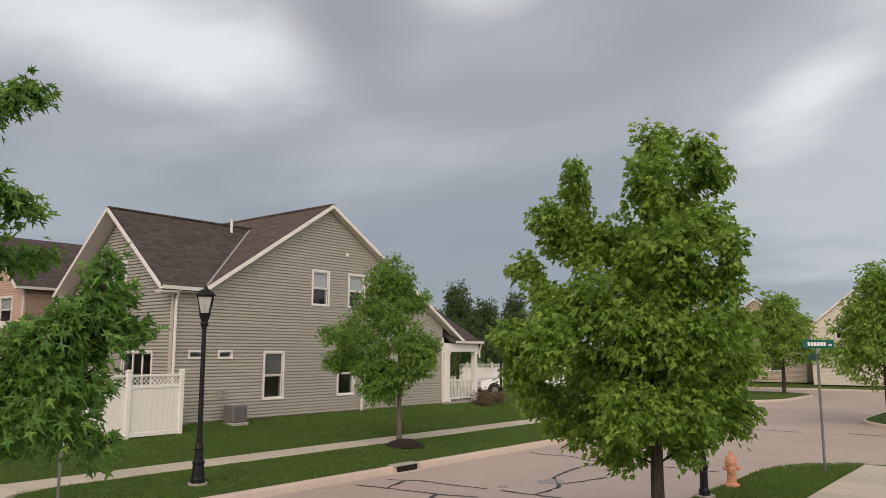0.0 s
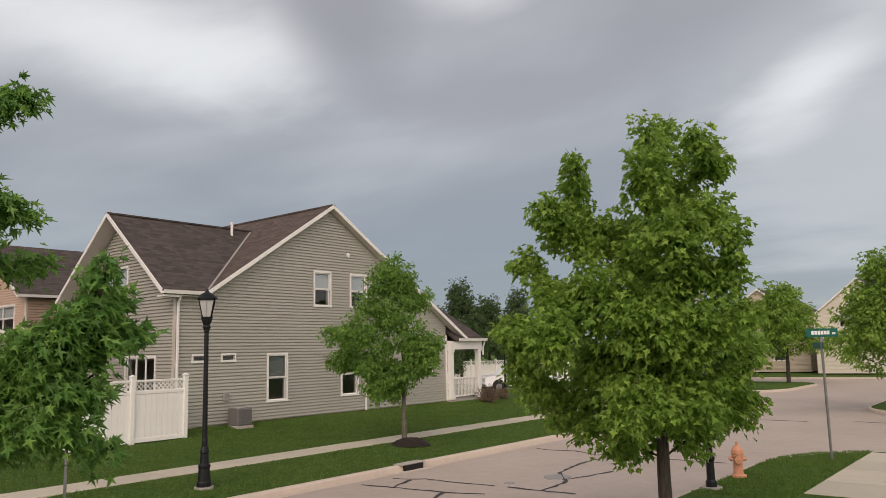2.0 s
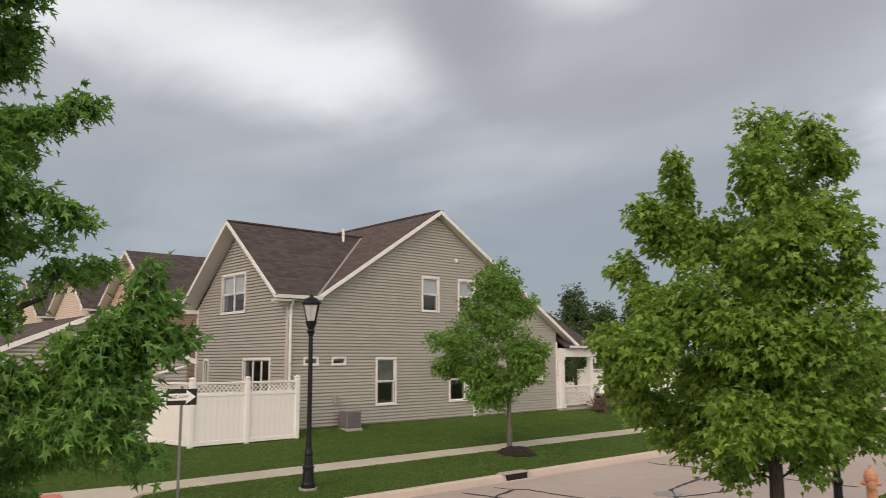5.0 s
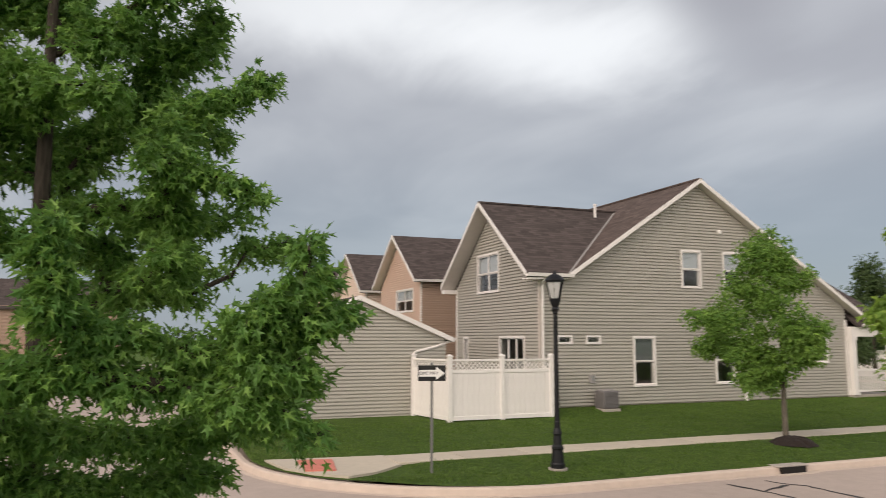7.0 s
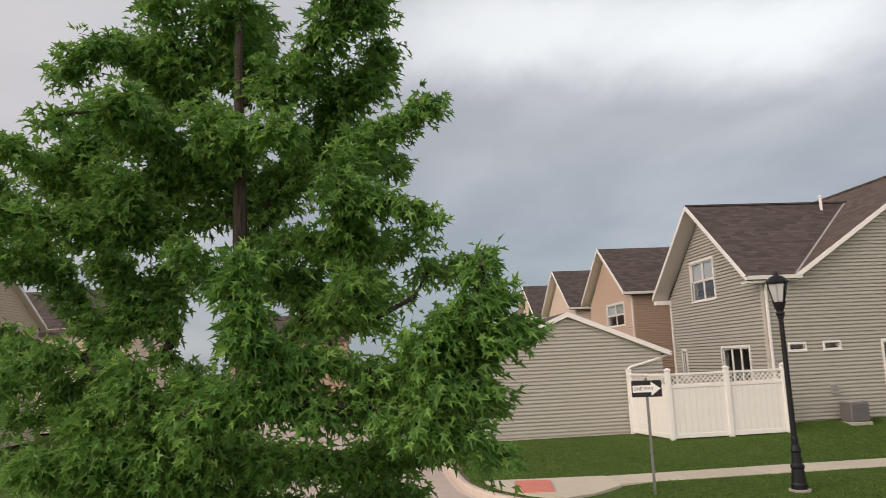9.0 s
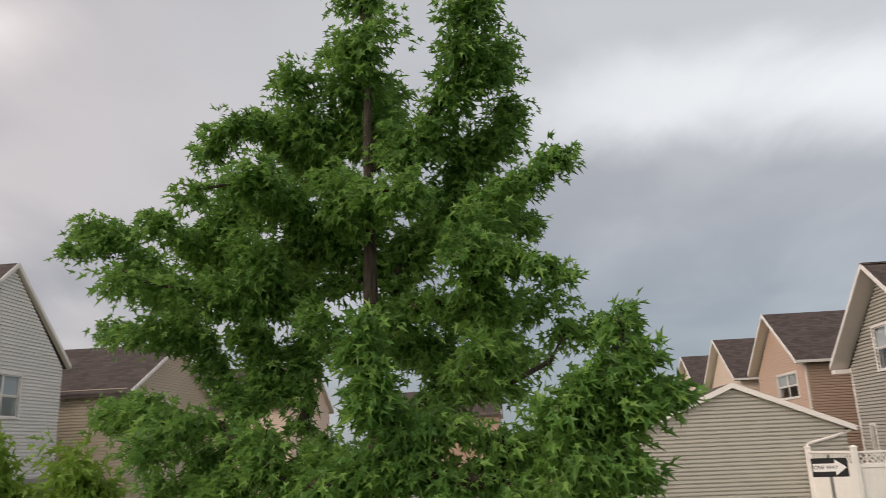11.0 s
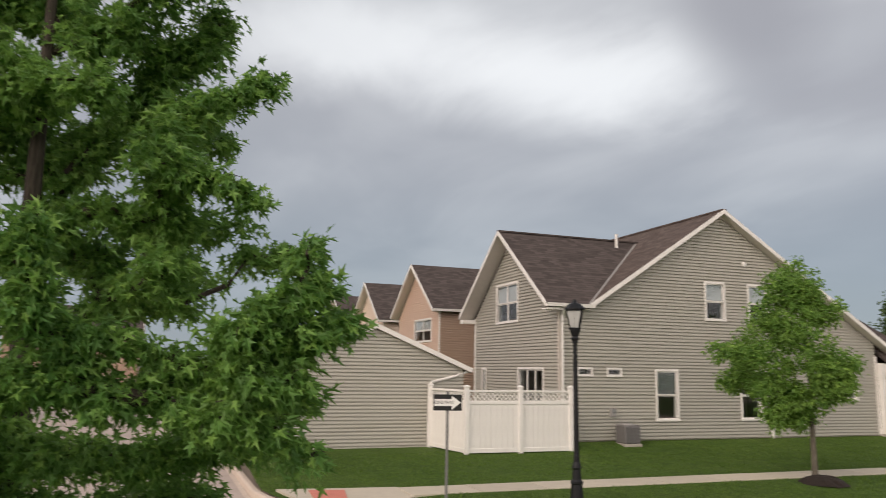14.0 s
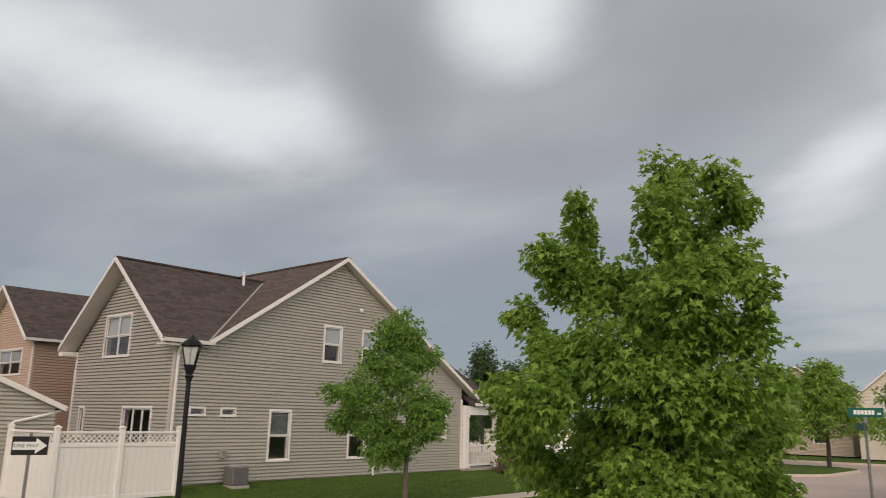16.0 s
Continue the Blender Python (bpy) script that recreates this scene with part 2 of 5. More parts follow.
GREY_SIDING = siding_mat("grey_vinyl_siding", (0.425, 0.406, 0.360))
# tan also stands in for the first row house's peach siding in shade
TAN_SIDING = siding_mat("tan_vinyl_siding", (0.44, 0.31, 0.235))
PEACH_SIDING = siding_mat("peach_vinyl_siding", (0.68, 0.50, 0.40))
CREAM_SIDING = siding_mat("cream_vinyl_siding", (0.80, 0.66, 0.56))
WHITE_SIDING = siding_mat("white_vinyl_siding", (0.80, 0.79, 0.77))
PALE_SIDING = siding_mat("pale_cream_siding", (0.78, 0.72, 0.62))
BEIGE_SIDING = siding_mat("beige_vinyl_siding", (0.55, 0.47, 0.37))
# same shingles twice: light on the west and east slopes is put into a paler brown
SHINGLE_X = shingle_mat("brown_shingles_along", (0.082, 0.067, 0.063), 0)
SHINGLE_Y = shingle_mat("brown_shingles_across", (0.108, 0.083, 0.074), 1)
CORNER = plain("corner_trim", (0.52, 0.47, 0.42), 0.55, vary=0.05)
WHITE = plain("white_trim_paint", (0.80, 0.77, 0.74), 0.5, vary=0.05)
FENCE_WHITE = plain("white_vinyl", (0.84, 0.81, 0.78), 0.4, vary=0.05)
SOFFIT = plain("pale_soffit", (0.66, 0.61, 0.57), 0.6, vary=0.05)
BLACK = plain("black_cast_iron", (0.010, 0.011, 0.013), 0.45, 0.3, 0.3, 20, 0.2)
DARK_ROOM = plain("dim_room", (0.08, 0.075, 0.07), 0.9)
BLIND = plain("window_blind", (0.55, 0.55, 0.53), 0.7, vary=0.05)
DIM_BLIND = plain("dim_blind", (0.16, 0.165, 0.155), 0.7, vary=0.05)
GLASS = glass_mat("window_glass")
LAMP_GLASS = plain("frosted_lamp_glass", (0.46, 0.47, 0.46), 0.25, vary=0.08)
GRASS = grass_mat("mown_grass")
BLADE = leaf_mat("grass_blade", (0.098, 0.176, 0.030), (0.150, 0.232, 0.046))
ROAD = road_mat("pale_worn_road")
WALK = concrete_mat("pavement_concrete", (0.53, 0.475, 0.385))
KERB = concrete_mat("kerb_concrete", (0.56, 0.47, 0.40))
FOOTING = concrete_mat("foundation_concrete", (0.42, 0.38, 0.34))
RAMP_RED = plain("red_tactile_paving", (0.58, 0.20, 0.15), 0.8, vary=0.12)
TAR = plain("tar_seal", (0.040, 0.036, 0.036), 0.6, vary=0.3)
MULCH = plain("dark_mulch", (0.022, 0.015, 0.012), 0.95, vary=0.5, scale=25, bump=0.9)
BARK = bark_mat("grey_brown_bark", (0.075, 0.062, 0.050))
PALE_BARK = bark_mat("pale_bark", (0.17, 0.15, 0.12))
LEAF = leaf_mat("maple_leaf", (0.160, 0.290, 0.042), (0.305, 0.430, 0.080))
LEAF_YOUNG = leaf_mat("young_leaf", (0.120, 0.250, 0.048), (0.270, 0.420, 0.085))
LEAF_DARK = leaf_mat("dark_maple_leaf", (0.105, 0.240, 0.056), (0.240, 0.395, 0.088))
LEAF_FAR = leaf_mat("far_leaf", (0.070, 0.120, 0.050), (0.12, 0.18, 0.06))
LEAF_SHRUB = leaf_mat("shrub_leaf", (0.20, 0.13, 0.10), (0.26, 0.20, 0.13))
HYDRANT_PAINT = plain("faded_orange_paint", (0.60, 0.285, 0.17), 0.55, vary=0.15, scale=14, bump=0.2)
SIGN_GREEN = plain("sign_green", (0.0, 0.105, 0.075), 0.4, vary=0.05)
SIGN_WHITE = plain("sign_white", (0.78, 0.78, 0.76), 0.4, vary=0.04)
SIGN_BLACK = plain("sign_black", (0.012, 0.012, 0.012), 0.4)
STEEL = plain("galvanised_steel", (0.22, 0.22, 0.22), 0.45, 0.7)
AC_GREY = plain("ac_grey_metal", (0.17, 0.16, 0.16), 0.5, 0.2)
CAR_WHITE = plain("white_car_paint", (0.78, 0.78, 0.78), 0.25, vary=0.03)
RUBBER = plain("tyre_rubber", (0.015, 0.015, 0.016), 0.8)
DARK_GAP = plain("dark_drain", (0.012, 0.011, 0.010), 0.9)
GREY_PANEL = plain("grey_panel", (0.30, 0.29, 0.28), 0.7)


# ---------------------------------------------------------------- mesh helpers
def ob_from(name, bm, material, parent=None, label=""):
    me = bpy.data.meshes.new(name)
    bm.normal_update()
    bm.to_mesh(me)
    bm.free()
    for mt in material if isinstance(material, (list, tuple)) else (material,):
        me.materials.append(mt)
    ob = new(name, me)
    if parent is not None:
        ob.parent = parent
    if label:
        ob["label"] = label
    return ob


def part(name, bm, material, parent, label=""):
    return ob_from(name, bm, material, parent, label)


def shared(name, mesh, parent, m=None):
    ob = new(name, mesh)
    ob.parent = parent
    if m is not None:
        ob.matrix_basis = m
    return ob


def thing(name, label, category, m=None, group="", kind=""):
    ob = new(name)
    ob.empty_display_size = 0.2
    if m is not None:
        ob.matrix_basis = m
    return tagged(ob, label, category, group, kind)


def box(bm, x0, x1, y0, y1, z0, z1, bevel=0.0, mat=0):
    vs = [bm.verts.new((x, y, z)) for z in (z0, z1) for y in (y0, y1) for x in (x0, x1)]
    fs = [bm.faces.new([vs[i] for i in f]) for f in ((0, 2, 3, 1), (4, 5, 7, 6), (0, 1, 5, 4), (2, 6, 7, 3), (0, 4, 6, 2), (1, 3, 7, 5))]
    for f in fs:
        f.material_index = mat
    if bevel:
        edges = list({e for f in fs for e in f.edges})
        bmesh.ops.bevel(bm, geom=edges, offset=bevel, segments=1, affect="EDGES")
    return bm


def boxes(*dims, bevel=0.0):
    bm = bmesh.new()
    for d in dims:
        box(bm, *d, bevel=bevel)
    return bm


def prism(bm, poly, axis, a, b):
    """Extrudes a polygon of 2D points along axis 'x', 'y' or 'z' from a to b."""
    def at(p, t):
        u, v = p
        return {"x": (t, u, v), "y": (u, t, v), "z": (u, v, t)}[axis]
    lo, hi = [bm.verts.new(at(p, a)) for p in poly], [bm.verts.new(at(p, b)) for p in poly]
    n = len(poly)
    bm.faces.new(lo), bm.faces.new(hi[::-1])
    for i in range(n):
        bm.faces.new((lo[i], hi[i], hi[(i + 1) % n], lo[(i + 1) % n]))
    bmesh.ops.recalc_face_normals(bm, faces=bm.faces[:])
    return bm


def lathe(bm, profile, sides=14, cx=0.0, cy=0.0):
    """A turned solid from (radius, height) pairs."""
    rings = []
    for r, z in profile:
        rings.append([bm.verts.new((cx + r * math.cos(2 * math.pi * i / sides), cy + r * math.sin(2 * math.pi * i / sides), z)) for i in range(sides)])
    for a, b in zip(rings, rings[1:]):
        for i in range(sides):
            bm.faces.new((a[i], a[(i + 1) % sides], b[(i + 1) % sides], b[i]))
    bm.faces.new(rings[0][::-1]), bm.faces.new(rings[-1])
    return bm


def tube(bm, pts, radii, sides=7):
    """A tapered limb through points."""
    rings, pts = [], [Vector(p) for p in pts]
    for i, p in enumerate(pts):
        d = (pts[min(i + 1, len(pts) - 1)] - pts[max(i - 1, 0)]).normalized()
        s = d.orthogonal().normalized() if abs(d.z) < 0.9 else Vector((1, 0, 0))
        s = (s - d * s.dot(d)).normalized()
        t = d.cross(s)
        rings.append([bm.verts.new(p + (s * math.cos(2 * math.pi * k / sides) + t * math.sin(2 * math.pi * k / sides)) * radii[i]) for k in range(sides)])
    for a, b in zip(rings, rings[1:]):
        for k in range(sides):
            bm.faces.new((a[k], a[(k + 1) % sides], b[(k + 1) % sides], b[k]))
    bm.faces.new(rings[0][::-1]), bm.faces.new(rings[-1])
    return bm


# ---------------------------------------------------------------- ground
KERB_Y, NEAR_Y = 13.95, 7.35   # the two kerbs of the street
ROAD_Z = -0.36


def ramp01(v, a, b):
    t = min(1.0, max(0.0, (v - a) / (b - a)))
    return t * t * (3 - 2 * t)


def lawn_z(x, y):
    """Height of the far lawn: it rises gently from the kerb to the houses."""
    dip = 0.10 * (1 - ramp01(x, 3.4, 5.0)) * ramp01(y, 15, 16.5) * (1 - ramp01(y, 18, 20.5))  # down to the corner ramp
    return max(-0.21, -0.21 - dip + 0.13 * ramp01(y, 14, 17) + 0.10 * ramp01(y, 17.8, 21.5) + 0.22 * ramp01(y, 21.5, 23.2) * ramp01(x, 10.0, 12.0))


def sheet(name, xs, ys, zf, material, label, category):
    bm = bmesh.new()
    rows = [[bm.verts.new((x, y, zf(x, y))) for x in xs] for y in ys]
    for a, b in zip(rows, rows[1:]):
        for i in range(len(xs) - 1):
            bm.faces.new((a[i], a[i + 1], b[i + 1], b[i]))
    return tagged(ob_from(name, bm, material), label, category, kind="structure")


def spread(a, b, n):
    return [a + (b - a) * i / n for i in range(n + 1)]


sheet("ground", [-2500, -300, -60, -20, 0, 20, 60, 300, 2500], [-2500, -300, -60, -20, 0, 20, 60, 300, 2500], lambda x, y: -0.44, GRASS, "mown green ground reaching to the horizon", "ground")
sheet("road", [-90, -40, -20, -10, 0, 10, 20, 30, 40, 60, 90], [-60, -20, 0, 6, 8, 10, 12, 14, 16, 18, 22, 40, 90], lambda x, y: ROAD_Z, ROAD, "pale worn asphalt road with dark tar-sealed cracks", "road")


def block_outline(x0, x1, y0, y1, radii, steps=10):
    """A rectangle with its own radius at each corner: (x0,y0), (x1,y0), (x1,y1), (x0,y1)."""
    pts = []
    for (cx, cy, sx, sy, a0), r in zip(((x0, y0, 1, 1, 180), (x1, y0, -1, 1, 270), (x1, y1, -1, -1, 0), (x0, y1, 1, -1, 90)), radii):
        ox, oy = cx + sx * r, cy + sy * r
        for i in range(steps + 1):
            a = radians(a0 + 90 * i / steps)
            pts.append((ox + r * math.cos(a), oy + r * math.sin(a)))
    return pts


def inset(pts, d):
    out, n = [], len(pts)
    for i in range(n):
        p, q, r = (Vector((*pts[k % n], 0)) for k in (i - 1, i, i + 1))
        t = (r - p)
        t = t.normalized() if t.length > 1e-6 else Vector((1, 0, 0))
        out.append((q.x - t.y * d, q.y + t.x * d))
    return out


def kerbed_block(pts, top, label):
    """A kerb with a rounded edge round a block."""
    bm = bmesh.new()
    prof = ((0.0, ROAD_Z - 0.05), (0.03, top - 0.03), (0.06, top), (0.17, top + 0.004), (0.17, ROAD_Z - 0.05))
    rings = [[bm.verts.new((*p, z)) for p in inset(pts, d)] for d, z in prof]
    n = len(pts)
    for a, b in zip(rings, rings[1:]):
        for i in range(n):
            bm.faces.new((a[i], a[(i + 1) % n], b[(i + 1) % n], b[i]))
    kerb = tagged(ob_from("kerb", bm, KERB), label, "kerb", kind="structure")
    gut = bmesh.new()
    rings = [[gut.verts.new((*p, ROAD_Z + z)) for p in inset(pts, d)] for d, z in ((-0.11, 0.004), (0.0, 0.012))]
    for i in range(n):
        gut.faces.new((rings[0][i], rings[0][(i + 1) % n], rings[1][(i + 1) % n], rings[1][i]))
    tagged(ob_from("gutter", gut, KERB), "pale concrete gutter strip beside the kerb", "gutter", kind="structure")
    return kerb


FAR_BLOCK = block_outline(1.4, 33.5, KERB_Y, 75, (5.2, 6.0, 3.0, 3.0), 14)
NEAR_BLOCK = block_outline(-12.0, 19.6, -45, NEAR_Y, (3.0, 3.0, 4.0, 4.0), 12)
WEST_BLOCK = block_outline(-70, -7.0, KERB_Y, 75, (3.0, 4.0, 3.0, 3.0), 10)
EAST_BLOCK = block_outline(29.5, 54, -45, 8.2, (3.0, 3.0, 3.0, 4.0), 10)
NORTH_BLOCK = block_outline(42.0, 54, 14.2, 75, (4.0, 3.0, 3.0, 3.0), 10)
END_BLOCK = block_outline(61.0, 88, -45, 75, (3.0, 3.0, 3.0, 3.0), 6)
for pts in (END_BLOCK, FAR_BLOCK, NEAR_BLOCK, WEST_BLOCK, EAST_BLOCK, NORTH_BLOCK):
    kerbed_block(pts, -0.215, "weathered concrete kerb along the road edge")


def lawn(name, pts, zf, label):
    """Grass that fills a block inside its kerb, on a grid cut to the outline."""
    bm = bmesh.new()
    ring = [bm.verts.new((*p, zf(*p))) for p in inset(pts, 0.16)]
    f = bm.faces.new(ring)
    xs, ys = [p[0] for p in pts], [p[1] for p in pts]
    for lo, hi, axis in ((min(xs), max(xs), 0), (min(ys), max(ys), 1)):
        marks = [v for v in ([2.2, 2.8, 3.4, 3.9, 4.4, 5.0, 10.0, 10.5, 11, 11.5, 12.0] if axis == 0 else [14.5, 15, 15.5, 16, 16.5, 17, 17.8, 18.5, 19.5, 20.5, 21.5, 21.8, 22.1, 22.4, 22.7, 23.2]) if lo < v < hi]
        for v in marks:
            no = (1, 0, 0) if axis == 0 else (0, 1, 0)
            bmesh.ops.bisect_plane(bm, geom=bm.verts[:] + bm.edges[:] + bm.faces[:], plane_co=(v, v, 0), plane_no=no)
    for v in bm.verts:
        v.co.z = zf(v.co.x, v.co.y)
    bmesh.ops.triangulate(bm, faces=bm.faces[:])
    bm.normal_update()
    for f in bm.faces:
        if f.normal.z < 0:
            f.normal_flip()
    return tagged(ob_from(name, bm, GRASS), label, "lawn", kind="structure")


lawn("lawn_far", FAR_BLOCK, lawn_z, "short green lawn between kerb and houses")
for nm, pts in (("lawn_near", NEAR_BLOCK), ("lawn_west", WEST_BLOCK), ("lawn_east", EAST_BLOCK), ("lawn_north", NORTH_BLOCK), ("lawn_end", END_BLOCK)):
    lawn(nm, pts, lambda x, y: -0.212, "short green lawn behind the kerb")


def paving(name, x0, x1, y0, y1, step, zf, label, along="x"):
    """A concrete path of separate slabs with open joints."""
    path = thing(name, label, "pavement", kind="structure")
    a, b = (x0, x1) if along == "x" else (y0, y1)
    n = max(1, round((b - a) / step))
    for i in range(n):
        u, v = a + (b - a) * i / n + 0.008, a + (b - a) * (i + 1) / n - 0.008
        bx = (u, v, y0, y1) if along == "x" else (x0, x1, u, v)
        z = zf((bx[0] + bx[1]) / 2, (bx[2] + bx[3]) / 2)
        part("slab", boxes((*bx, z - 0.12, z + 0.012 + 0.006 * ((i * 7) % 3 - 1) / 3), bevel=0.008), WALK, path)
    return path


paving("pavement_far", 4.2, 33.0, 16.58, 17.55, 1.5, lawn_z, "pale concrete pavement of square slabs across the lawn")
paving("pavement_near", 12.6, 18.6, 4.1, 5.5, 1.5, lambda x, y: -0.205, "pale concrete pavement behind the near kerb")



def grass_tufts(name, seed, count, x0, x1, y0, y1, zf, bare, label):
    """Upright blades in tufts over a mown lawn; bare(x, y) tells where none grow."""
    rng = np.random.default_rng(seed)
    per = 5
    spots = np.stack([rng.uniform(x0, x1, count // per), rng.uniform(y0, y1, count // per)], 1)
    verts = []
    for x, y in spots.tolist():
        if bare(x, y):
            continue
        k = 1.0 + 0.8 * noise.noise((x * 0.9, y * 0.9, 3.0))
        for a, r, q, lean, wide in zip(rng.uniform(0, 6.28, per).tolist(), rng.uniform(0.0, 0.07, per).tolist(), rng.uniform(0.018, 0.052, per).tolist(), rng.normal(0, 0.025, per).tolist(), rng.uniform(0.006, 0.014, per).tolist()):
            px, py = x + r * math.cos(a), y + r * math.sin(a)
            z, c, d = zf(px, py) - 0.004, math.cos(a) * wide, math.sin(a) * wide
            verts += [(px - c, py - d, z), (px + c, py + d, z), (px + lean, py + lean * 0.6, z + q * k)]
    me = bpy.data.meshes.new(name)
    me.from_pydata(verts, [], [(i, i + 1, i + 2) for i in range(0, len(verts), 3)])
    me.materials.append(BLADE)
    return tagged(new(name, me), label, "grass", kind="stuff")


def off_lawn(x, y):
    """Pavement, ramp, mulch, drain and kerb of the far side."""
    corner_x = 1.6 + 5.0 * max(0.0, 1 - (y - KERB_Y) / 3.5) ** 2
    return 16.54 < y < 17.59 or y < KERB_Y + 0.18 or x < corner_x or (x < 4.3 and 15.7 < y < 18.3) or math.hypot(x - 14.05, y - 15.95) < 0.7


grass_tufts("grass_far", 71, 130000, 1.6, 33.0, KERB_Y + 0.15, 22.85, lawn_z, off_lawn, "mown grass blades on the far lawn and verge")
grass_tufts("grass_near", 72, 20000, 11.8, 19.3, 5.55, NEAR_Y - 0.2, lambda x, y: -0.212, lambda x, y: x > 15.6 + 3.6 * (1 - max(0.0, (y - 3.35) / 3.85) ** 4) ** 0.5 * 0.98, "mown grass blades on the near verge")

# corner landing and the red dimpled ramp
corner = thing("corner_ramp", "concrete kerb ramp with a red dimpled panel at the corner", "ramp", kind="structure")


def ground_patch(pts, lift, skirt=0.15):
    """A flat paved shape that follows the slope of the ground."""
    bm = bmesh.new()
    top = [bm.verts.new((x, y, lawn_z(x, y) + lift)) for x, y in pts]
    low = [bm.verts.new((x, y, lawn_z(x, y) - skirt)) for x, y in pts]
    bm.faces.new(top)
    for i in range(len(pts)):
        bm.faces.new((top[i], low[i], low[(i + 1) % len(pts)], top[(i + 1) % len(pts)]))
    bmesh.ops.triangulate(bm, faces=bm.faces[:])
    bmesh.ops.recalc_face_normals(bm, faces=bm.faces[:])
    return bm


part("landing", ground_patch([(2.05, 17.2), (2.45, 16.5), (3.0, 15.85), (3.6, 16.1), (4.25, 16.5), (4.25, 17.68), (3.1, 18.15), (1.85, 18.3)], 0.045), WALK, corner)
bm = ground_patch([(2.36, 16.66), (2.93, 16.50), (3.15, 17.75), (2.45, 17.90)], 0.075)
part("dimpled_panel", bm, RAMP_RED, corner, "brick-red dimpled ramp panel")

# ---------------------------------------------------------------- houses
COURSE = 0.108


def span(poly, z):
    """Where a convex wall outline of (u, z) points is met at height z."""
    us = []
    for (u0, z0), (u1, z1) in zip(poly, poly[1:] + poly[:1]):
        if (z0 <= z <= z1 or z1 <= z <= z0) and abs(z1 - z0) > 1e-9:
            us.append(u0 + (u1 - u0) * (z - z0) / (z1 - z0))
    return (min(us), max(us)) if len(us) > 1 else None


def lap(f):
    """How far a lap of siding stands out, a share f up its course: a flat face with a hollow above it."""
    return 0.046 - 0.006 * f / 0.62 if f <= 0.62 else 0.040 - 0.036 * (f - 0.62) / 0.08 if f <= 0.70 else 0.004 * max(0.0, 1 - f) / 0.30


def siding_wall(poly, side, at, openings=(), thick=0.16):
    """Lap siding, course on course, in one mesh. poly: outline in (u, z); side: the way it faces, '-x', '+x', '-y' or '+y'; at: the plane; openings: (u0, u1, z0, z1)."""
    bm = bmesh.new()
    z_lo, z_hi = min(z for _, z in poly), max(z for _, z in poly)
    cuts = {z for _, _, a, b in openings for z in (a, b)} | {z for _, z in poly}
    n = int((z_hi - z_lo) / COURSE) + 1
    cuts |= {z_lo + COURSE * (i + f) for i in range(n + 1) for f in (0.0, 0.62, 0.70)}
    cuts = sorted(z for z in cuts if z_lo <= z <= z_hi)
    out = -1 if side[0] == "-" else 1

    def vert(u, d, z):
        return bm.verts.new((at + out * d, u, z) if side[1] == "x" else (u, at + out * d, z))

    for a, b in zip(cuts, cuts[1:]):
        if b - a < 0.004:
            continue
        lo, hi = span(poly, a + 1e-5), span(poly, b - 1e-5)
        if not lo or not hi:
            continue
        mid = (a + b) / 2
        holes = sorted((u0, u1) for u0, u1, z0, z1 in openings if z0 - 1e-4 <= mid <= z1 + 1e-4)
        pieces, s0, s1 = [], lo[0], hi[0]
        for u0, u1 in holes:
            pieces.append((s0, u0, s1, u0))
            s0 = s1 = u1
        pieces.append((s0, lo[1], s1, hi[1]))
        k = int((mid - z_lo) / COURSE)
        fa, fb = (a - z_lo) / COURSE - k, (b - z_lo) / COURSE - k
        for p0, p1, q0, q1 in pieces:
            if p1 - p0 < 0.01:
                continue
            da, db = lap(fa), lap(fb)
            v = [vert(p0, da, a), vert(p1, da, a), vert(q1, db, b), vert(q0, db, b), vert(p0, -thick, a), vert(p1, -thick, a), vert(q1, -thick, b), vert(q0, -thick, b)]
            for f in ((0, 1, 2, 3), (0, 4, 5, 1), (4, 7, 6, 5), (0, 3, 7, 4), (1, 5, 6, 2), (3, 2, 6, 7)):
                bm.faces.new([v[i] for i in f])
    bmesh.ops.remove_doubles(bm, verts=bm.verts[:], dist=0.0005)
    bmesh.ops.recalc_face_normals(bm, faces=bm.faces[:])
    return bm


def flip(dims, side, at):
    """Turns (u0, u1, d0, d1, z0, z1), d counted outwards from the wall plane, into x, y, z limits."""
    u0, u1, d0, d1, z0, z1 = dims
    out = -1 if side[0] == "-" else 1
    a, b = sorted((at + out * d0, at + out * d1))
    return (a, b, u0, u1, z0, z1) if side[1] == "x" else (u0, u1, a, b, z0, z1)


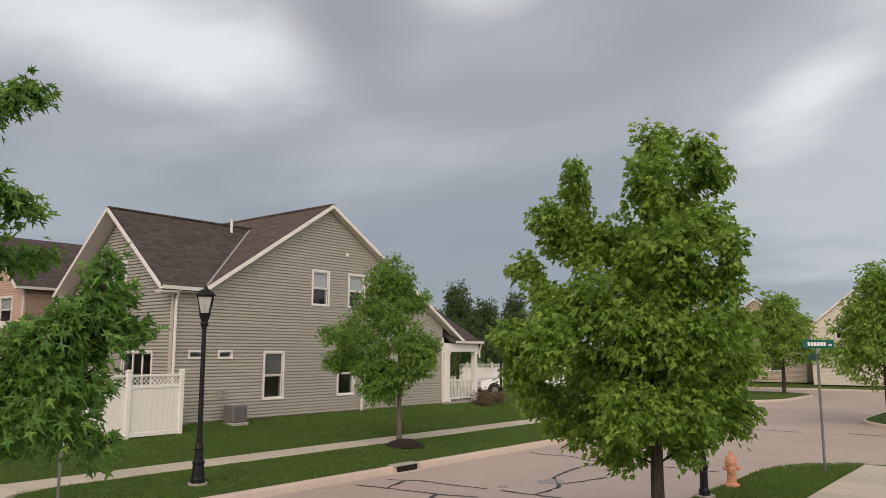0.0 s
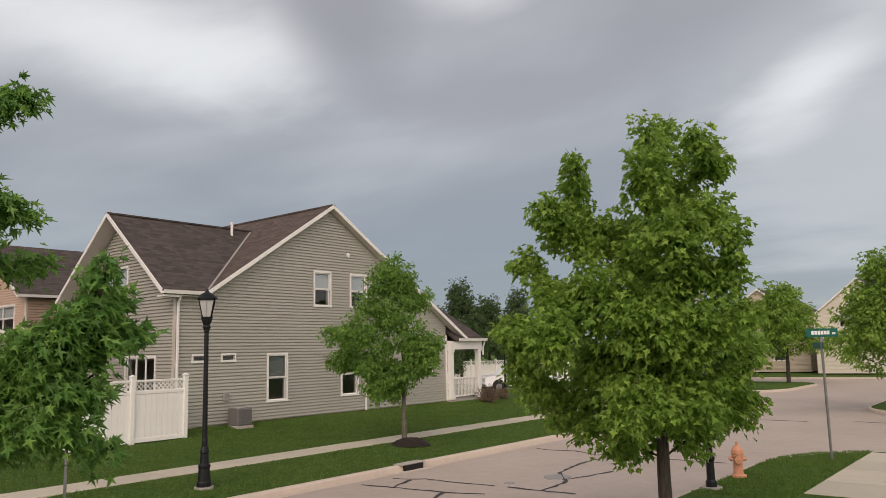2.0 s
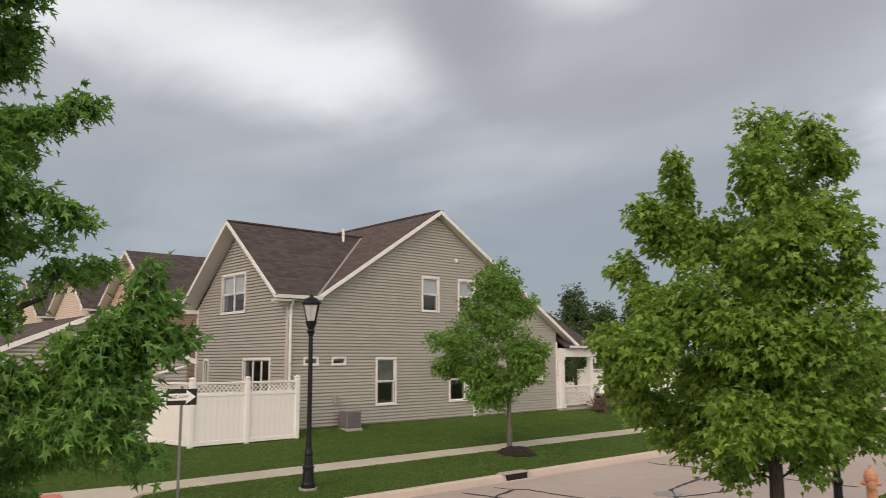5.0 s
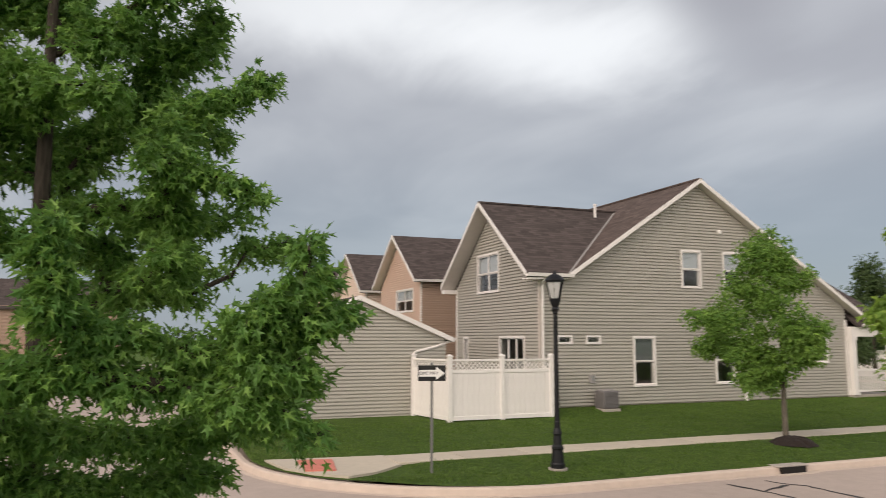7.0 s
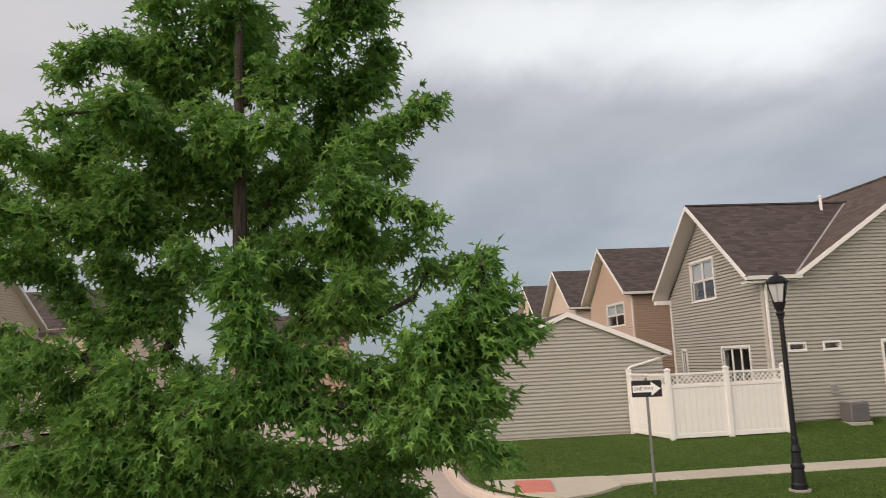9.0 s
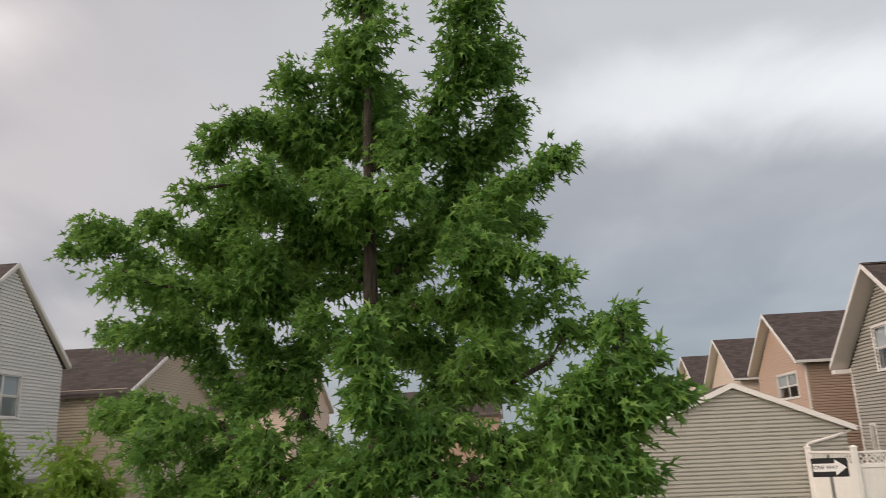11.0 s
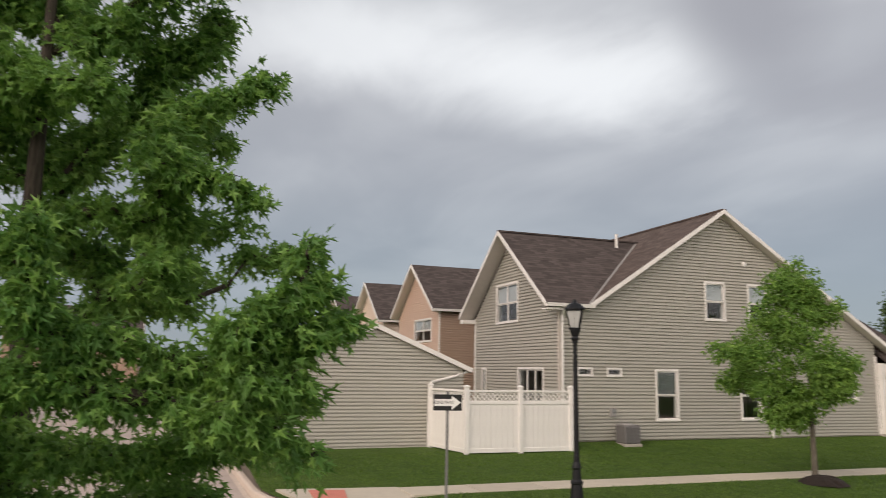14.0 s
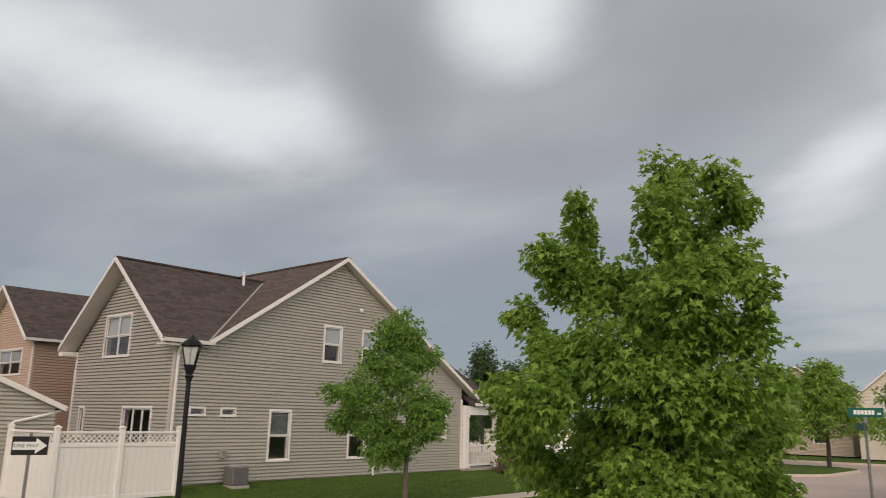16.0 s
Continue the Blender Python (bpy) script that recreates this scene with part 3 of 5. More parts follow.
def window(parent, side, at, u0, u1, z0, z1, lights=1, blind=0.5, sash=True, casing=0.065, name="window", shade=None):
    """A vinyl window: casing, sill, sashes and panes, with a blind behind the upper part."""
    w = new(name)
    w.parent = parent
    shade = shade or BLIND

    def bx(*dims):
        return flip(dims, side, at)

    c = casing if z1 - z0 > 0.3 else 0.05
    part("casing", boxes(bx(u0 - c, u1 + c, -0.02, 0.055, z1, z1 + c * 1.15), bx(u0 - c, u0, -0.02, 0.062, z0, z1), bx(u1, u1 + c, -0.02, 0.062, z0, z1)), WHITE, w)
    part("sill", boxes(bx(u0 - c - 0.01, u1 + c + 0.01, -0.02, 0.08, z0 - 0.06, z0)), WHITE, w)
    n, e = lights, 0.036 if z1 - z0 > 0.3 else 0.016
    wd = (u1 - u0) / n
    for i in range(n):
        a, b = u0 + wd * i, u0 + wd * (i + 1)
        mid = z0 + (z1 - z0) * 0.5
        halves = ((z0, mid, 0.0), (mid, z1, 0.022)) if sash else ((z0, z1, 0.012),)
        for lo, hi, d in halves:
            fr = part("sash", boxes(bx(a, a + e, d - 0.03, d, lo, hi), bx(b - e, b, d - 0.03, d, lo, hi), bx(a + e, b - e, d - 0.03, d, lo, lo + e), bx(a + e, b - e, d - 0.03, d, hi - e, hi)), WHITE, w)
            pane = part("pane", boxes(bx(a + e, b - e, d - 0.02, d - 0.014, lo + e, hi - e)), GLASS, w)
            pane.visible_shadow = False
        if blind > 0:
            part("blind", boxes(bx(a + 0.01, b - 0.01, -0.062, -0.05, z1 - (z1 - z0) * blind, z1)), shade, w, "lowered window blind")
    return w


def roof_plane(bm, corners, thick=0.14):
    """A roof slab from four corners of its upper face."""
    top = [bm.verts.new(p) for p in corners]
    low = [bm.verts.new((p[0], p[1], p[2] - thick)) for p in corners]
    n = len(corners)
    bm.faces.new(top), bm.faces.new(low[::-1])
    for i in range(n):
        bm.faces.new((top[i], low[i], low[(i + 1) % n], top[(i + 1) % n]))
    bmesh.ops.recalc_face_normals(bm, faces=bm.faces[:])
    return bm


def bar(bm, p, q, w, h, up=(0, 0, 1)):
    """A straight board from p to q, w thick sideways and h deep (hanging below the line)."""
    p, q = Vector(p), Vector(q)
    d = (q - p).normalized()
    s = d.cross(Vector(up)).normalized() * (w / 2)
    z = Vector((0, 0, -h))
    v = [bm.verts.new(a) for a in (p - s, p + s, p + s + z, p - s + z, q - s, q + s, q + s + z, q - s + z)]
    for f in ((0, 1, 2, 3), (4, 7, 6, 5), (0, 4, 5, 1), (1, 5, 6, 2), (2, 6, 7, 3), (3, 7, 4, 0)):
        bm.faces.new([v[i] for i in f])
    bmesh.ops.recalc_face_normals(bm, faces=bm.faces[:])
    return bm


def gable_trim(parent, plane, axis, apex, ends, over):
    """Rake boards and sloping soffits of a gable. plane: outer face; apex and ends in (u, z); over: depth of the soffit behind the face, signed."""
    for e in ends:
        def at(uz, d, dz=0.0):
            return (plane + d, uz[0], uz[1] + dz) if axis == "x" else (uz[0], plane + d, uz[1] + dz)
        part("rake_board", bar(bmesh.new(), at(apex, 0, 0.012), at(e, 0, 0.012), 0.035, 0.15), WHITE, parent)
        bm = bmesh.new()
        roof_plane(bm, [at(apex, 0, -0.128), at(e, 0, -0.128), at(e, over, -0.128), at(apex, over, -0.128)], 0.015)
        part("soffit", bm, SOFFIT, parent)


def gutter(parent, p, q, label=""):
    """A white K-shaped eaves gutter from p to q along x or y."""
    bm = bmesh.new()
    x = abs(q[0] - p[0]) > abs(q[1] - p[1])
    c = p[1] if x else p[0]
    prof = [(c - 0.06, p[2] - 0.11), (c + 0.05, p[2] - 0.11), (c + 0.06, p[2]), (c + 0.045, p[2]), (c + 0.03, p[2] - 0.09), (c - 0.04, p[2] - 0.09), (c - 0.065, p[2]), (c - 0.08, p[2])]
    prism(bm, prof, "x" if x else "y", *((p[0], q[0]) if x else (p[1], q[1])))
    return part("eaves_gutter", bm, WHITE, parent, label)


def downpipe(parent, x, y, z0, z1, kick=(0.0, 0.22)):
    bm = bmesh.new()
    box(bm, x - 0.04, x + 0.04, y - 0.03, y + 0.03, z0, z1, bevel=0.01)
    tube(bm, [(x, y, z1 - 0.03), (x + kick[0] * 0.4, y - kick[1] * 0.5, z1 + 0.16), (x + kick[0], y - kick[1], z1 + 0.34)], [0.04, 0.04, 0.04], 6)
    return part("downpipe", bm, WHITE, parent, "white metal downpipe")


# the corner house: a gabled wing on the west side, a larger cross gable along the street
HX, HY, BASE = 11.1, 23.0, 0.27
WING_N, WING_RIDGE, WING_Z, EAVE = 29.6, 26.3, 7.30, 4.47
MAIN_X, MAIN_Z, MAIN_W, MAIN_E = 17.45, 8.0, 12.05, 25.6
SLOPE = (MAIN_Z - EAVE) / (MAIN_X - MAIN_W)
EAST_Z = MAIN_Z - 0.615 * (MAIN_E - MAIN_X)  # the east slope is a little flatter
house = thing("house", "two-storey grey vinyl-sided house with brown shingle roof and white trim", "house")

south_windows = [(11.76, 12.22, 2.28, 2.45, 1, 0.0, False), (12.84, 13.30, 2.28, 2.45, 1, 0.0, False), (14.68, 15.46, 0.88, 2.42, 1, 0.48, True), (18.12, 18.92, 0.88, 2.42, 1, 0.0, True),
                 (16.78, 17.52, 4.20, 5.42, 1, 0.5, True), (18.62, 19.40, 4.20, 5.42, 1, 0.5, True), (22.6, 23.35, 1.55, 2.40, 1, 0.4, False)]
s_poly = [(HX, BASE), (24.4, BASE), (24.4, MAIN_Z - 0.615 * (24.4 - MAIN_X) - 0.16), (MAIN_X, MAIN_Z - 0.16), (12.15, EAVE - 0.10), (HX, EAVE - 0.10)]
part("wall", siding_wall(s_poly, "-y", HY, [w[:4] for w in south_windows]), GREY_SIDING, house, "grey horizontal lap-sided street wall")
west_windows = [(25.85, 27.55, 4.10, 5.42, 2, 0.5, True), (24.0, 25.75, 1.2, 2.42, 3, 0.0, False), (28.55, 28.85, 1.5, 2.40, 1, 0.0, False)]
w_poly = [(HY + 0.001, BASE), (WING_N, BASE), (WING_N, EAVE - 0.10), (WING_RIDGE, WING_Z - 0.20), (HY + 0.001, EAVE - 0.10)]
part("wall", siding_wall(w_poly, "-x", HX, [w[:4] for w in west_windows]), GREY_SIDING, house, "grey lap-sided gable wall")
part("wall", siding_wall([(HX, BASE), (24.4, BASE), (24.4, EAVE - 0.1), (HX, EAVE - 0.1)], "+y", WING_N), GREY_SIDING, house)
part("wall", siding_wall([(HY, BASE), (WING_N, BASE), (WING_N, 3.1), (HY, 3.1)], "+x", 24.4), GREY_SIDING, house)
for x0, x1, z0, z1, n, b, s in south_windows:
    window(house, "-y", HY, x0, x1, z0, z1, n, b, s, shade=BLIND if z0 > 3 else DIM_BLIND)
for y0, y1, z0, z1, n, b, s in west_windows:
    window(house, "-x", HX, y0, y1, z0, z1, n, b, s)
part("corner_post", boxes((HX - 0.058, HX + 0.015, HY - 0.058, HY + 0.015, BASE, EAVE - 0.12)), CORNER, house, "siding-coloured corner trim")
part("corner_post", boxes((HX - 0.058, HX + 0.07, WING_N - 0.06, WING_N + 0.03, BASE, EAVE - 0.12)), WHITE, house)
part("corner_post", boxes((24.34, 24.44, HY - 0.058, HY + 0.06, BASE, 3.1)), WHITE, house)
part("foundation", boxes((HX + 0.02, 24.38, HY + 0.02, WING_N - 0.02, -0.2, BASE)), FOOTING, house)
part("floor_deck", boxes((HX + 0.2, 24.6, HY + 0.2, WING_N - 0.2, 2.75, 2.95)), DARK_ROOM, house)

# roofs: the wing meets the main slope in a valley
FACE_W, FACE_S = 10.50, 22.66
meet = MAIN_X - (MAIN_Z - WING_Z) / SLOPE
bm = bmesh.new()
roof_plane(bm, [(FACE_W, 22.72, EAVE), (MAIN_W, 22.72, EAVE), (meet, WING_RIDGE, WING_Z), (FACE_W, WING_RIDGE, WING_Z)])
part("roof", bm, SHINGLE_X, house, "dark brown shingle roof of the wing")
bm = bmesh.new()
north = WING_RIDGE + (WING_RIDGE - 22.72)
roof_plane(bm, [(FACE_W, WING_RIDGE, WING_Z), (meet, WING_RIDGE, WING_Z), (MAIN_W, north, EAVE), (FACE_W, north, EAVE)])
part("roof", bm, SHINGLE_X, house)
# main slopes take the paler shingle copy, with the western light in its colour
bm = bmesh.new()
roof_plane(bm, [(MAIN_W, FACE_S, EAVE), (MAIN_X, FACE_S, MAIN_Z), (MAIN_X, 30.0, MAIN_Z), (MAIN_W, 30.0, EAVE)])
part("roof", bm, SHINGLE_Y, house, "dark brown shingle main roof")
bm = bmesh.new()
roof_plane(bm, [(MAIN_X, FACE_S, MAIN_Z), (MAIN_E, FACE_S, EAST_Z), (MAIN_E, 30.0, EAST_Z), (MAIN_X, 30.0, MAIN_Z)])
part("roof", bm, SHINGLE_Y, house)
part("ridge_cap", boxes((FACE_W, meet, WING_RIDGE - 0.09, WING_RIDGE + 0.09, WING_Z - 0.03, WING_Z + 0.025)), SHINGLE_X, house)
part("ridge_cap", boxes((MAIN_X - 0.1, MAIN_X + 0.1, FACE_S, 30.0, MAIN_Z - 0.04, MAIN_Z + 0.02)), SHINGLE_Y, house)
part("valley_flashing", bar(bmesh.new(), (MAIN_W, 22.70, EAVE + 0.02), (meet, WING_RIDGE, WING_Z + 0.02), 0.07, 0.03), GREY_PANEL, house)
gable_trim(house, FACE_W, "x", (WING_RIDGE, WING_Z), [(22.72, EAVE), (north, EAVE)], HX - FACE_W)
gable_trim(house, FACE_S, "y", (MAIN_X, MAIN_Z), [(MAIN_W, EAVE), (MAIN_E, EAST_Z)], HY - FACE_S)
gutter(house, (FACE_W, 22.68, EAVE - 0.01), (12.2, 22.68, EAVE - 0.01))
part("soffit", boxes((FACE_W + 0.02, 12.1, 22.72, HY - 0.025, EAVE - 0.17, EAVE - 0.145)), SOFFIT, house)
part("eave_return", boxes((FACE_W + 0.02, HX - 0.02, 22.70, 23.05, EAVE - 0.21, EAVE - 0.155)), WHITE, house)
part("eave_return", boxes((FACE_W + 0.02, HX - 0.02, WING_N - 0.05, north - 0.02, EAVE - 0.30, EAVE - 0.155)), WHITE, house)
downpipe(house, 11.17, 22.91, 0.15, 4.1)
downpipe(house, 19.35, 22.93, 0.12, 1.0, (0.0, 0.0))
part("vent_pipe", lathe(bmesh.new(), [(0.05, 6.9), (0.05, 7.42), (0.065, 7.42), (0.065, 7.48)], 10, 15.2, 25.9), WHITE, house)
bm = bmesh.new()
lathe(bm, [(0.09, 0.0), (0.09, 0.05), (0.05, 0.07)], 10)
bmesh.ops.transform(bm, matrix=pose(18.45, 22.97, 6.18, 90), verts=bm.verts[:])
part("wall_vent", bm, WHITE, house)
# porch with a hipped roof at the east end
PE = 26.6
bm = bmesh.new()
roof_plane(bm, [(24.6, 22.62, 2.95), (PE + 0.25, 22.62, 2.95), (25.9, 25.2, 4.85), (24.6, 25.2, 4.85)], 0.1)
part("porch_roof", bm, SHINGLE_X, house, "brown shingle porch roof")
bm = bmesh.new()
roof_plane(bm, [(PE + 0.25, 22.62, 2.95), (PE + 0.25, 27.8, 2.95), (25.9, 25.2, 4.85)], 0.1)
part("porch_roof", bm, SHINGLE_Y, house)
part("porch_beam", boxes((24.4, PE + 0.15, 22.72, 22.9, 2.48, 2.84)), WHITE, house)
part("porch_beam", boxes((PE - 0.03, PE + 0.15, 22.9, 27.6, 2.48, 2.84)), WHITE, house)
part("porch_ceiling", boxes((24.4, PE, 22.9, 27.6, 2.82, 2.86)), SOFFIT, house)
gutter(house, (24.9, 22.56, 2.96), (PE + 0.3, 22.56, 2.96))
downpipe(house, PE + 0.2, 22.7, 2.2, 2.55, (0.0, 0.15))
part("porch_floor", boxes((24.4, PE + 0.1, 22.75, 27.6, -0.05, 0.30)), FOOTING, house)
for x in (24.53, PE - 0.05):
    part("porch_column", boxes((x - 0.1, x + 0.1, 22.72, 22.92, 0.3, 2.5), (x - 0.13, x + 0.13, 22.69, 22.95, 0.3, 0.42), (x - 0.13, x + 0.13, 22.69, 22.95, 2.36, 2.48)), WHITE, house)
rail = part("porch_railing", boxes((24.62, PE - 0.15, 22.79, 22.85, 1.18, 1.25), (24.62, PE - 0.15, 22.79, 22.85, 0.40, 0.46)), WHITE, house, "white porch railing")
for i in range(17):
    x = 24.7 + 0.105 * i
    part("baluster", boxes((x - 0.018, x + 0.018, 22.80, 22.84, 0.46, 1.18)), WHITE, rail)

# ---------------------------------------------------------------- garage
GY = 24.5
garage = thing("garage", "single-storey grey-sided garage with a low brown gable roof", "garage")
gz0, gpk, gx, gl, gr = -0.02, 3.72, 5.58, 2.45, 8.72
gsl = (gpk - 2.42) / (gr - gx)
part("wall", siding_wall([(gl + 0.25, gz0), (gr - 0.25, gz0), (gr - 0.25, 2.42), (gx, gpk - 0.16), (gl + 0.25, 2.42)], "-y", GY), GREY_SIDING, garage)
part("wall", siding_wall([(GY + 0.002, gz0), (GY + 7, gz0), (GY + 7, 2.42), (GY + 0.002, 2.42)], "-x", gl + 0.25), GREY_SIDING, garage)
part("wall", siding_wall([(GY + 0.002, gz0), (GY + 7, gz0), (GY + 7, 2.42), (GY + 0.002, 2.42)], "+x", gr - 0.25), GREY_SIDING, garage)
part("foundation", boxes((gl + 0.28, gr - 0.28, GY + 0.02, GY + 7, -0.3, gz0)), FOOTING, garage)
for sgn, e in ((-1, gl), (1, gr)):
    bm = bmesh.new()
    ez = gpk - gsl * abs(e - gx)
    roof_plane(bm, [(gx, GY - 0.15, gpk), (e, GY - 0.15, ez), (e, GY + 7.2, ez), (gx, GY + 7.2, gpk)], 0.12)
    part("roof", bm, SHINGLE_Y, garage, "brown shingle roof slope")
gable_trim(garage, GY - 0.15, "y", (gx, gpk), [(gl, gpk - gsl * (gx - gl)), (gr, gpk - gsl * (gr - gx))], 0.14)
gutter(garage, (gr + 0.02, GY - 0.1, 2.42), (gr + 0.02, GY + 7.1, 2.42))
bm = bmesh.new()
tube(bm, [(gr, GY + 0.05, 2.33), (gr - 0.55, GY - 0.06, 2.16), (gr - 1.3, GY - 0.06, 1.98), (gr - 1.34, GY - 0.06, 1.9), (gr - 1.34, GY - 0.06, 0.05)], [0.042] * 5, 6)
part("downpipe", bm, WHITE, garage, "white downpipe slanting across the wall")


# ---------------------------------------------------------------- fence
def fence_run(fence, p, q, posts, height=1.83, bases=0.0):
    """White vinyl privacy fence with a lattice top, between two corners in local x or y."""
    p, q = Vector(p), Vector(q)
    n = posts
    d = (q - p) / n
    across = Vector((-d.y, d.x, 0)).normalized()
    ang = math.atan2(d.y, d.x)
    for i in range(n):
        a = p + d * i
        m = Matrix.Translation((a.x, a.y, bases)) @ Matrix.Rotation(ang, 4, "Z")
        L = d.length
        w = (L - 0.12) / 9
        plank = part("plank", boxes((0.002, w - 0.002, -0.014, 0.014, 0.10, 1.42), bevel=0.003), FENCE_WHITE, fence)
        plank.matrix_basis = m @ Matrix.Translation((0.06, 0, 0))
        for k in range(1, 9):
            shared("plank", plank.data, fence, m @ Matrix.Translation((0.06 + w * k, 0.003 * (k % 2), 0)))
        for z0, z1 in ((1.40, 1.50), (0.06, 0.18), (1.74, 1.80)):
            part("rail", boxes((0.05, L - 0.05, -0.03, 0.03, z0, z1), bevel=0.006), FENCE_WHITE, fence).matrix_basis = m
        bm = bmesh.new()
        k = -0.19
        while k < L - 0.02:
            for s, y in ((1, 0.004), (-1, -0.004)):
                x0, x1 = (k, k + 0.25) if s > 0 else (k + 0.25, k)
                c0, c1 = max(0.05, min(L - 0.05, x0)), max(0.05, min(L - 0.05, x1))
                z0 = 1.49 + 0.25 * (c0 - x0) / (x1 - x0)
                z1 = 1.49 + 0.25 * (c1 - x0) / (x1 - x0)
                if abs(c1 - c0) > 0.02:
                    bar(bm, (c0, y, z0 + 0.016), (c1, y, z1 + 0.016), 0.008, 0.034)
            k += 0.135
        lat = part("lattice", bm, FENCE_WHITE, fence, "white diagonal lattice strip")
        lat.matrix_basis = m


def fence_post(fence, x, y, top=1.88, z=0.0):
    bm = boxes((x - 0.064, x + 0.064, y - 0.064, y + 0.064, z - 0.05, z + top), bevel=0.006)
    box(bm, x - 0.078, x + 0.078, y - 0.078, y + 0.078, z + top, z + top + 0.025)
    vs = [bm.verts.new((x + sx * 0.078, y + sy * 0.078, z + top + 0.025)) for sx, sy in ((-1, -1), (1, -1), (1, 1), (-1, 1))]
    tip = bm.verts.new((x, y, z + top + 0.075))
    for i in range(4):
        bm.faces.new((vs[i], vs[(i + 1) % 4], tip))
    return part("post", bm, FENCE_WHITE, fence)


FY = 22.15
fence = thing("fence", "white vinyl privacy fence with lattice top beside the grey house", "fence")
fence_run(fence, (7.65, FY, 0), (11.0, FY, 0), 2)
fence_run(fence, (7.65, FY, 0), (7.35, 24.42, 0), 1)
for x, y in ((7.65, FY), (9.33, FY), (11.0, FY), (7.35, 24.36)):
    fence_post(fence, x, y)


# ---------------------------------------------------------------- the row of houses behind
def row_house(x, y, ridge, half, eave, side_mat, front_mat, label, win=True):
    """A gabled house of the row: its gable faces west and its long side south."""
    h = thing("house", label, "house", group="row of houses")
    f = x + 0.45
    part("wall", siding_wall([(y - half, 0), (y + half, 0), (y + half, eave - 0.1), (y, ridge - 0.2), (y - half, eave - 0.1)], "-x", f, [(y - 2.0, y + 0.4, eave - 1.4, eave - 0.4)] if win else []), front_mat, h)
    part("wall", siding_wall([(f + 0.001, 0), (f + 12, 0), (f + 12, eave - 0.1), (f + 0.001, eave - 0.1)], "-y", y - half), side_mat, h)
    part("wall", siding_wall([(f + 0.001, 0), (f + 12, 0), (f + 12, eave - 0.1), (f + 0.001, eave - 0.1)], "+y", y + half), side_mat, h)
    part("corner_post", boxes((f - 0.035, f + 0.06, y - half - 0.035, y - half + 0.06, 0, eave - 0.1)), WHITE, h)
    if win:
        window(h, "-x", f, y - 2.0, y + 0.4, eave - 1.4, eave - 0.4, 2, 0.5)
    sl = (ridge - eave) / (half + 0.25)
    for s in (-1, 1):
        bm = bmesh.new()
        e = y + s * (half + 0.25)
        roof_plane(bm, [(x, y, ridge), (x, e, eave), (f + 12.2, e, eave), (f + 12.2, y, ridge)])
        part("roof", bm, SHINGLE_X, h)
    gable_trim(h, x, "x", (y, ridge), [(y - half - 0.25, eave), (y + half + 0.25, eave)], 0.44)
    gutter(h, (x, y - half - 0.29, eave - 0.01), (f + 12, y - half - 0.29, eave - 0.01))
    part("dish", lathe(bmesh.new(), [(0.02, eave + 0.6), (0.03, eave + 1.1), (0.22, eave + 1.2), (0.25, eave + 1.25)], 12, x + 3.2, y - 1.9), GREY_PANEL, h) if win else None
    return h


# one siding: the long walls' shade is put into the darker tan
row_house(10.9, 37.45, 7.52, 3.0, 5.12, TAN_SIDING, PEACH_SIDING, "two-storey peach-sided house with brown gable roof, shade painted tan on its long walls")
row_house(10.8, 46.1, 7.5, 3.0, 5.1, CREAM_SIDING, CREAM_SIDING, "two-storey cream-sided house with brown gable roof", False)
row_house(10.8, 54.7, 7.5, 3.0, 5.1, PEACH_SIDING, CREAM_SIDING, "two-storey pale peach house with brown gable roof", False)

# ---------------------------------------------------------------- white house across the side street
WX = -15.95
white = thing("house", "tall white vinyl-sided house with dark brown gable roof", "house")
ww = [(21.72, 22.52, 4.05, 5.08, 1, 0.5, True), (23.18, 24.76, 3.76, 5.02, 2, 0.5, True), (21.7, 23.9, 0.95, 2.30, 3, 0.6, False)]
part("wall", siding_wall([(21.0, -0.1), (26.95, -0.1), (26.95, 5.5), (24.0, 8.3), (21.0, 5.5)], "+x", WX, [w[:4] for w in ww]), WHITE_SIDING, white)
sw = [(-19.3, -18.0, 0.95, 2.3, 2, 0.6, False)]
part("wall", siding_wall([(-27.0, -0.1), (WX - 0.001, -0.1), (WX - 0.001, 5.5), (-27.0, 5.5)], "-y", 21.0, [w[:4] for w in sw]), WHITE_SIDING, white)
part("wall", siding_wall([(-27.0, -0.1), (WX - 0.001, -0.1), (WX - 0.001, 5.5), (-27.0, 5.5)], "+y", 26.95), WHITE_SIDING, white)
part("corner_post", boxes((WX - 0.07, WX + 0.035, 20.965, 21.06, -0.1, 5.5)), WHITE, white)
for y0, y1, z0, z1, n, b, s in ww:
    window(white, "+x", WX, y0, y1, z0, z1, n, b, s)
for x0, x1, z0, z1, n, b, s in sw:
    window(white, "-y", 21.0, x0, x1, z0, z1, n, b, s)
for e in (20.7, 27.25):
    bm = bmesh.new()
    roof_plane(bm, [(WX + 0.15, 23.98, 8.5), (WX + 0.15, e, 5.62), (-27.3, e, 5.62), (-27.3, 23.98, 8.5)])
    part("roof", bm, SHINGLE_X, white)
gable_trim(white, WX + 0.15, "x", (23.98, 8.5), [(20.7, 5.62), (27.25, 5.62)], -0.14)
gutter(white, (-27.2, 20.66, 5.61), (WX + 0.1, 20.66, 5.61))
part("wall_light", boxes((WX + 0.02, WX + 0.16, 22.1, 22.55, 5.76, 5.84), (WX + 0.02, WX + 0.12, 22.25, 22.4, 5.6, 5.74), bevel=0.01), WHITE, white, "white twin floodlight under the gable")
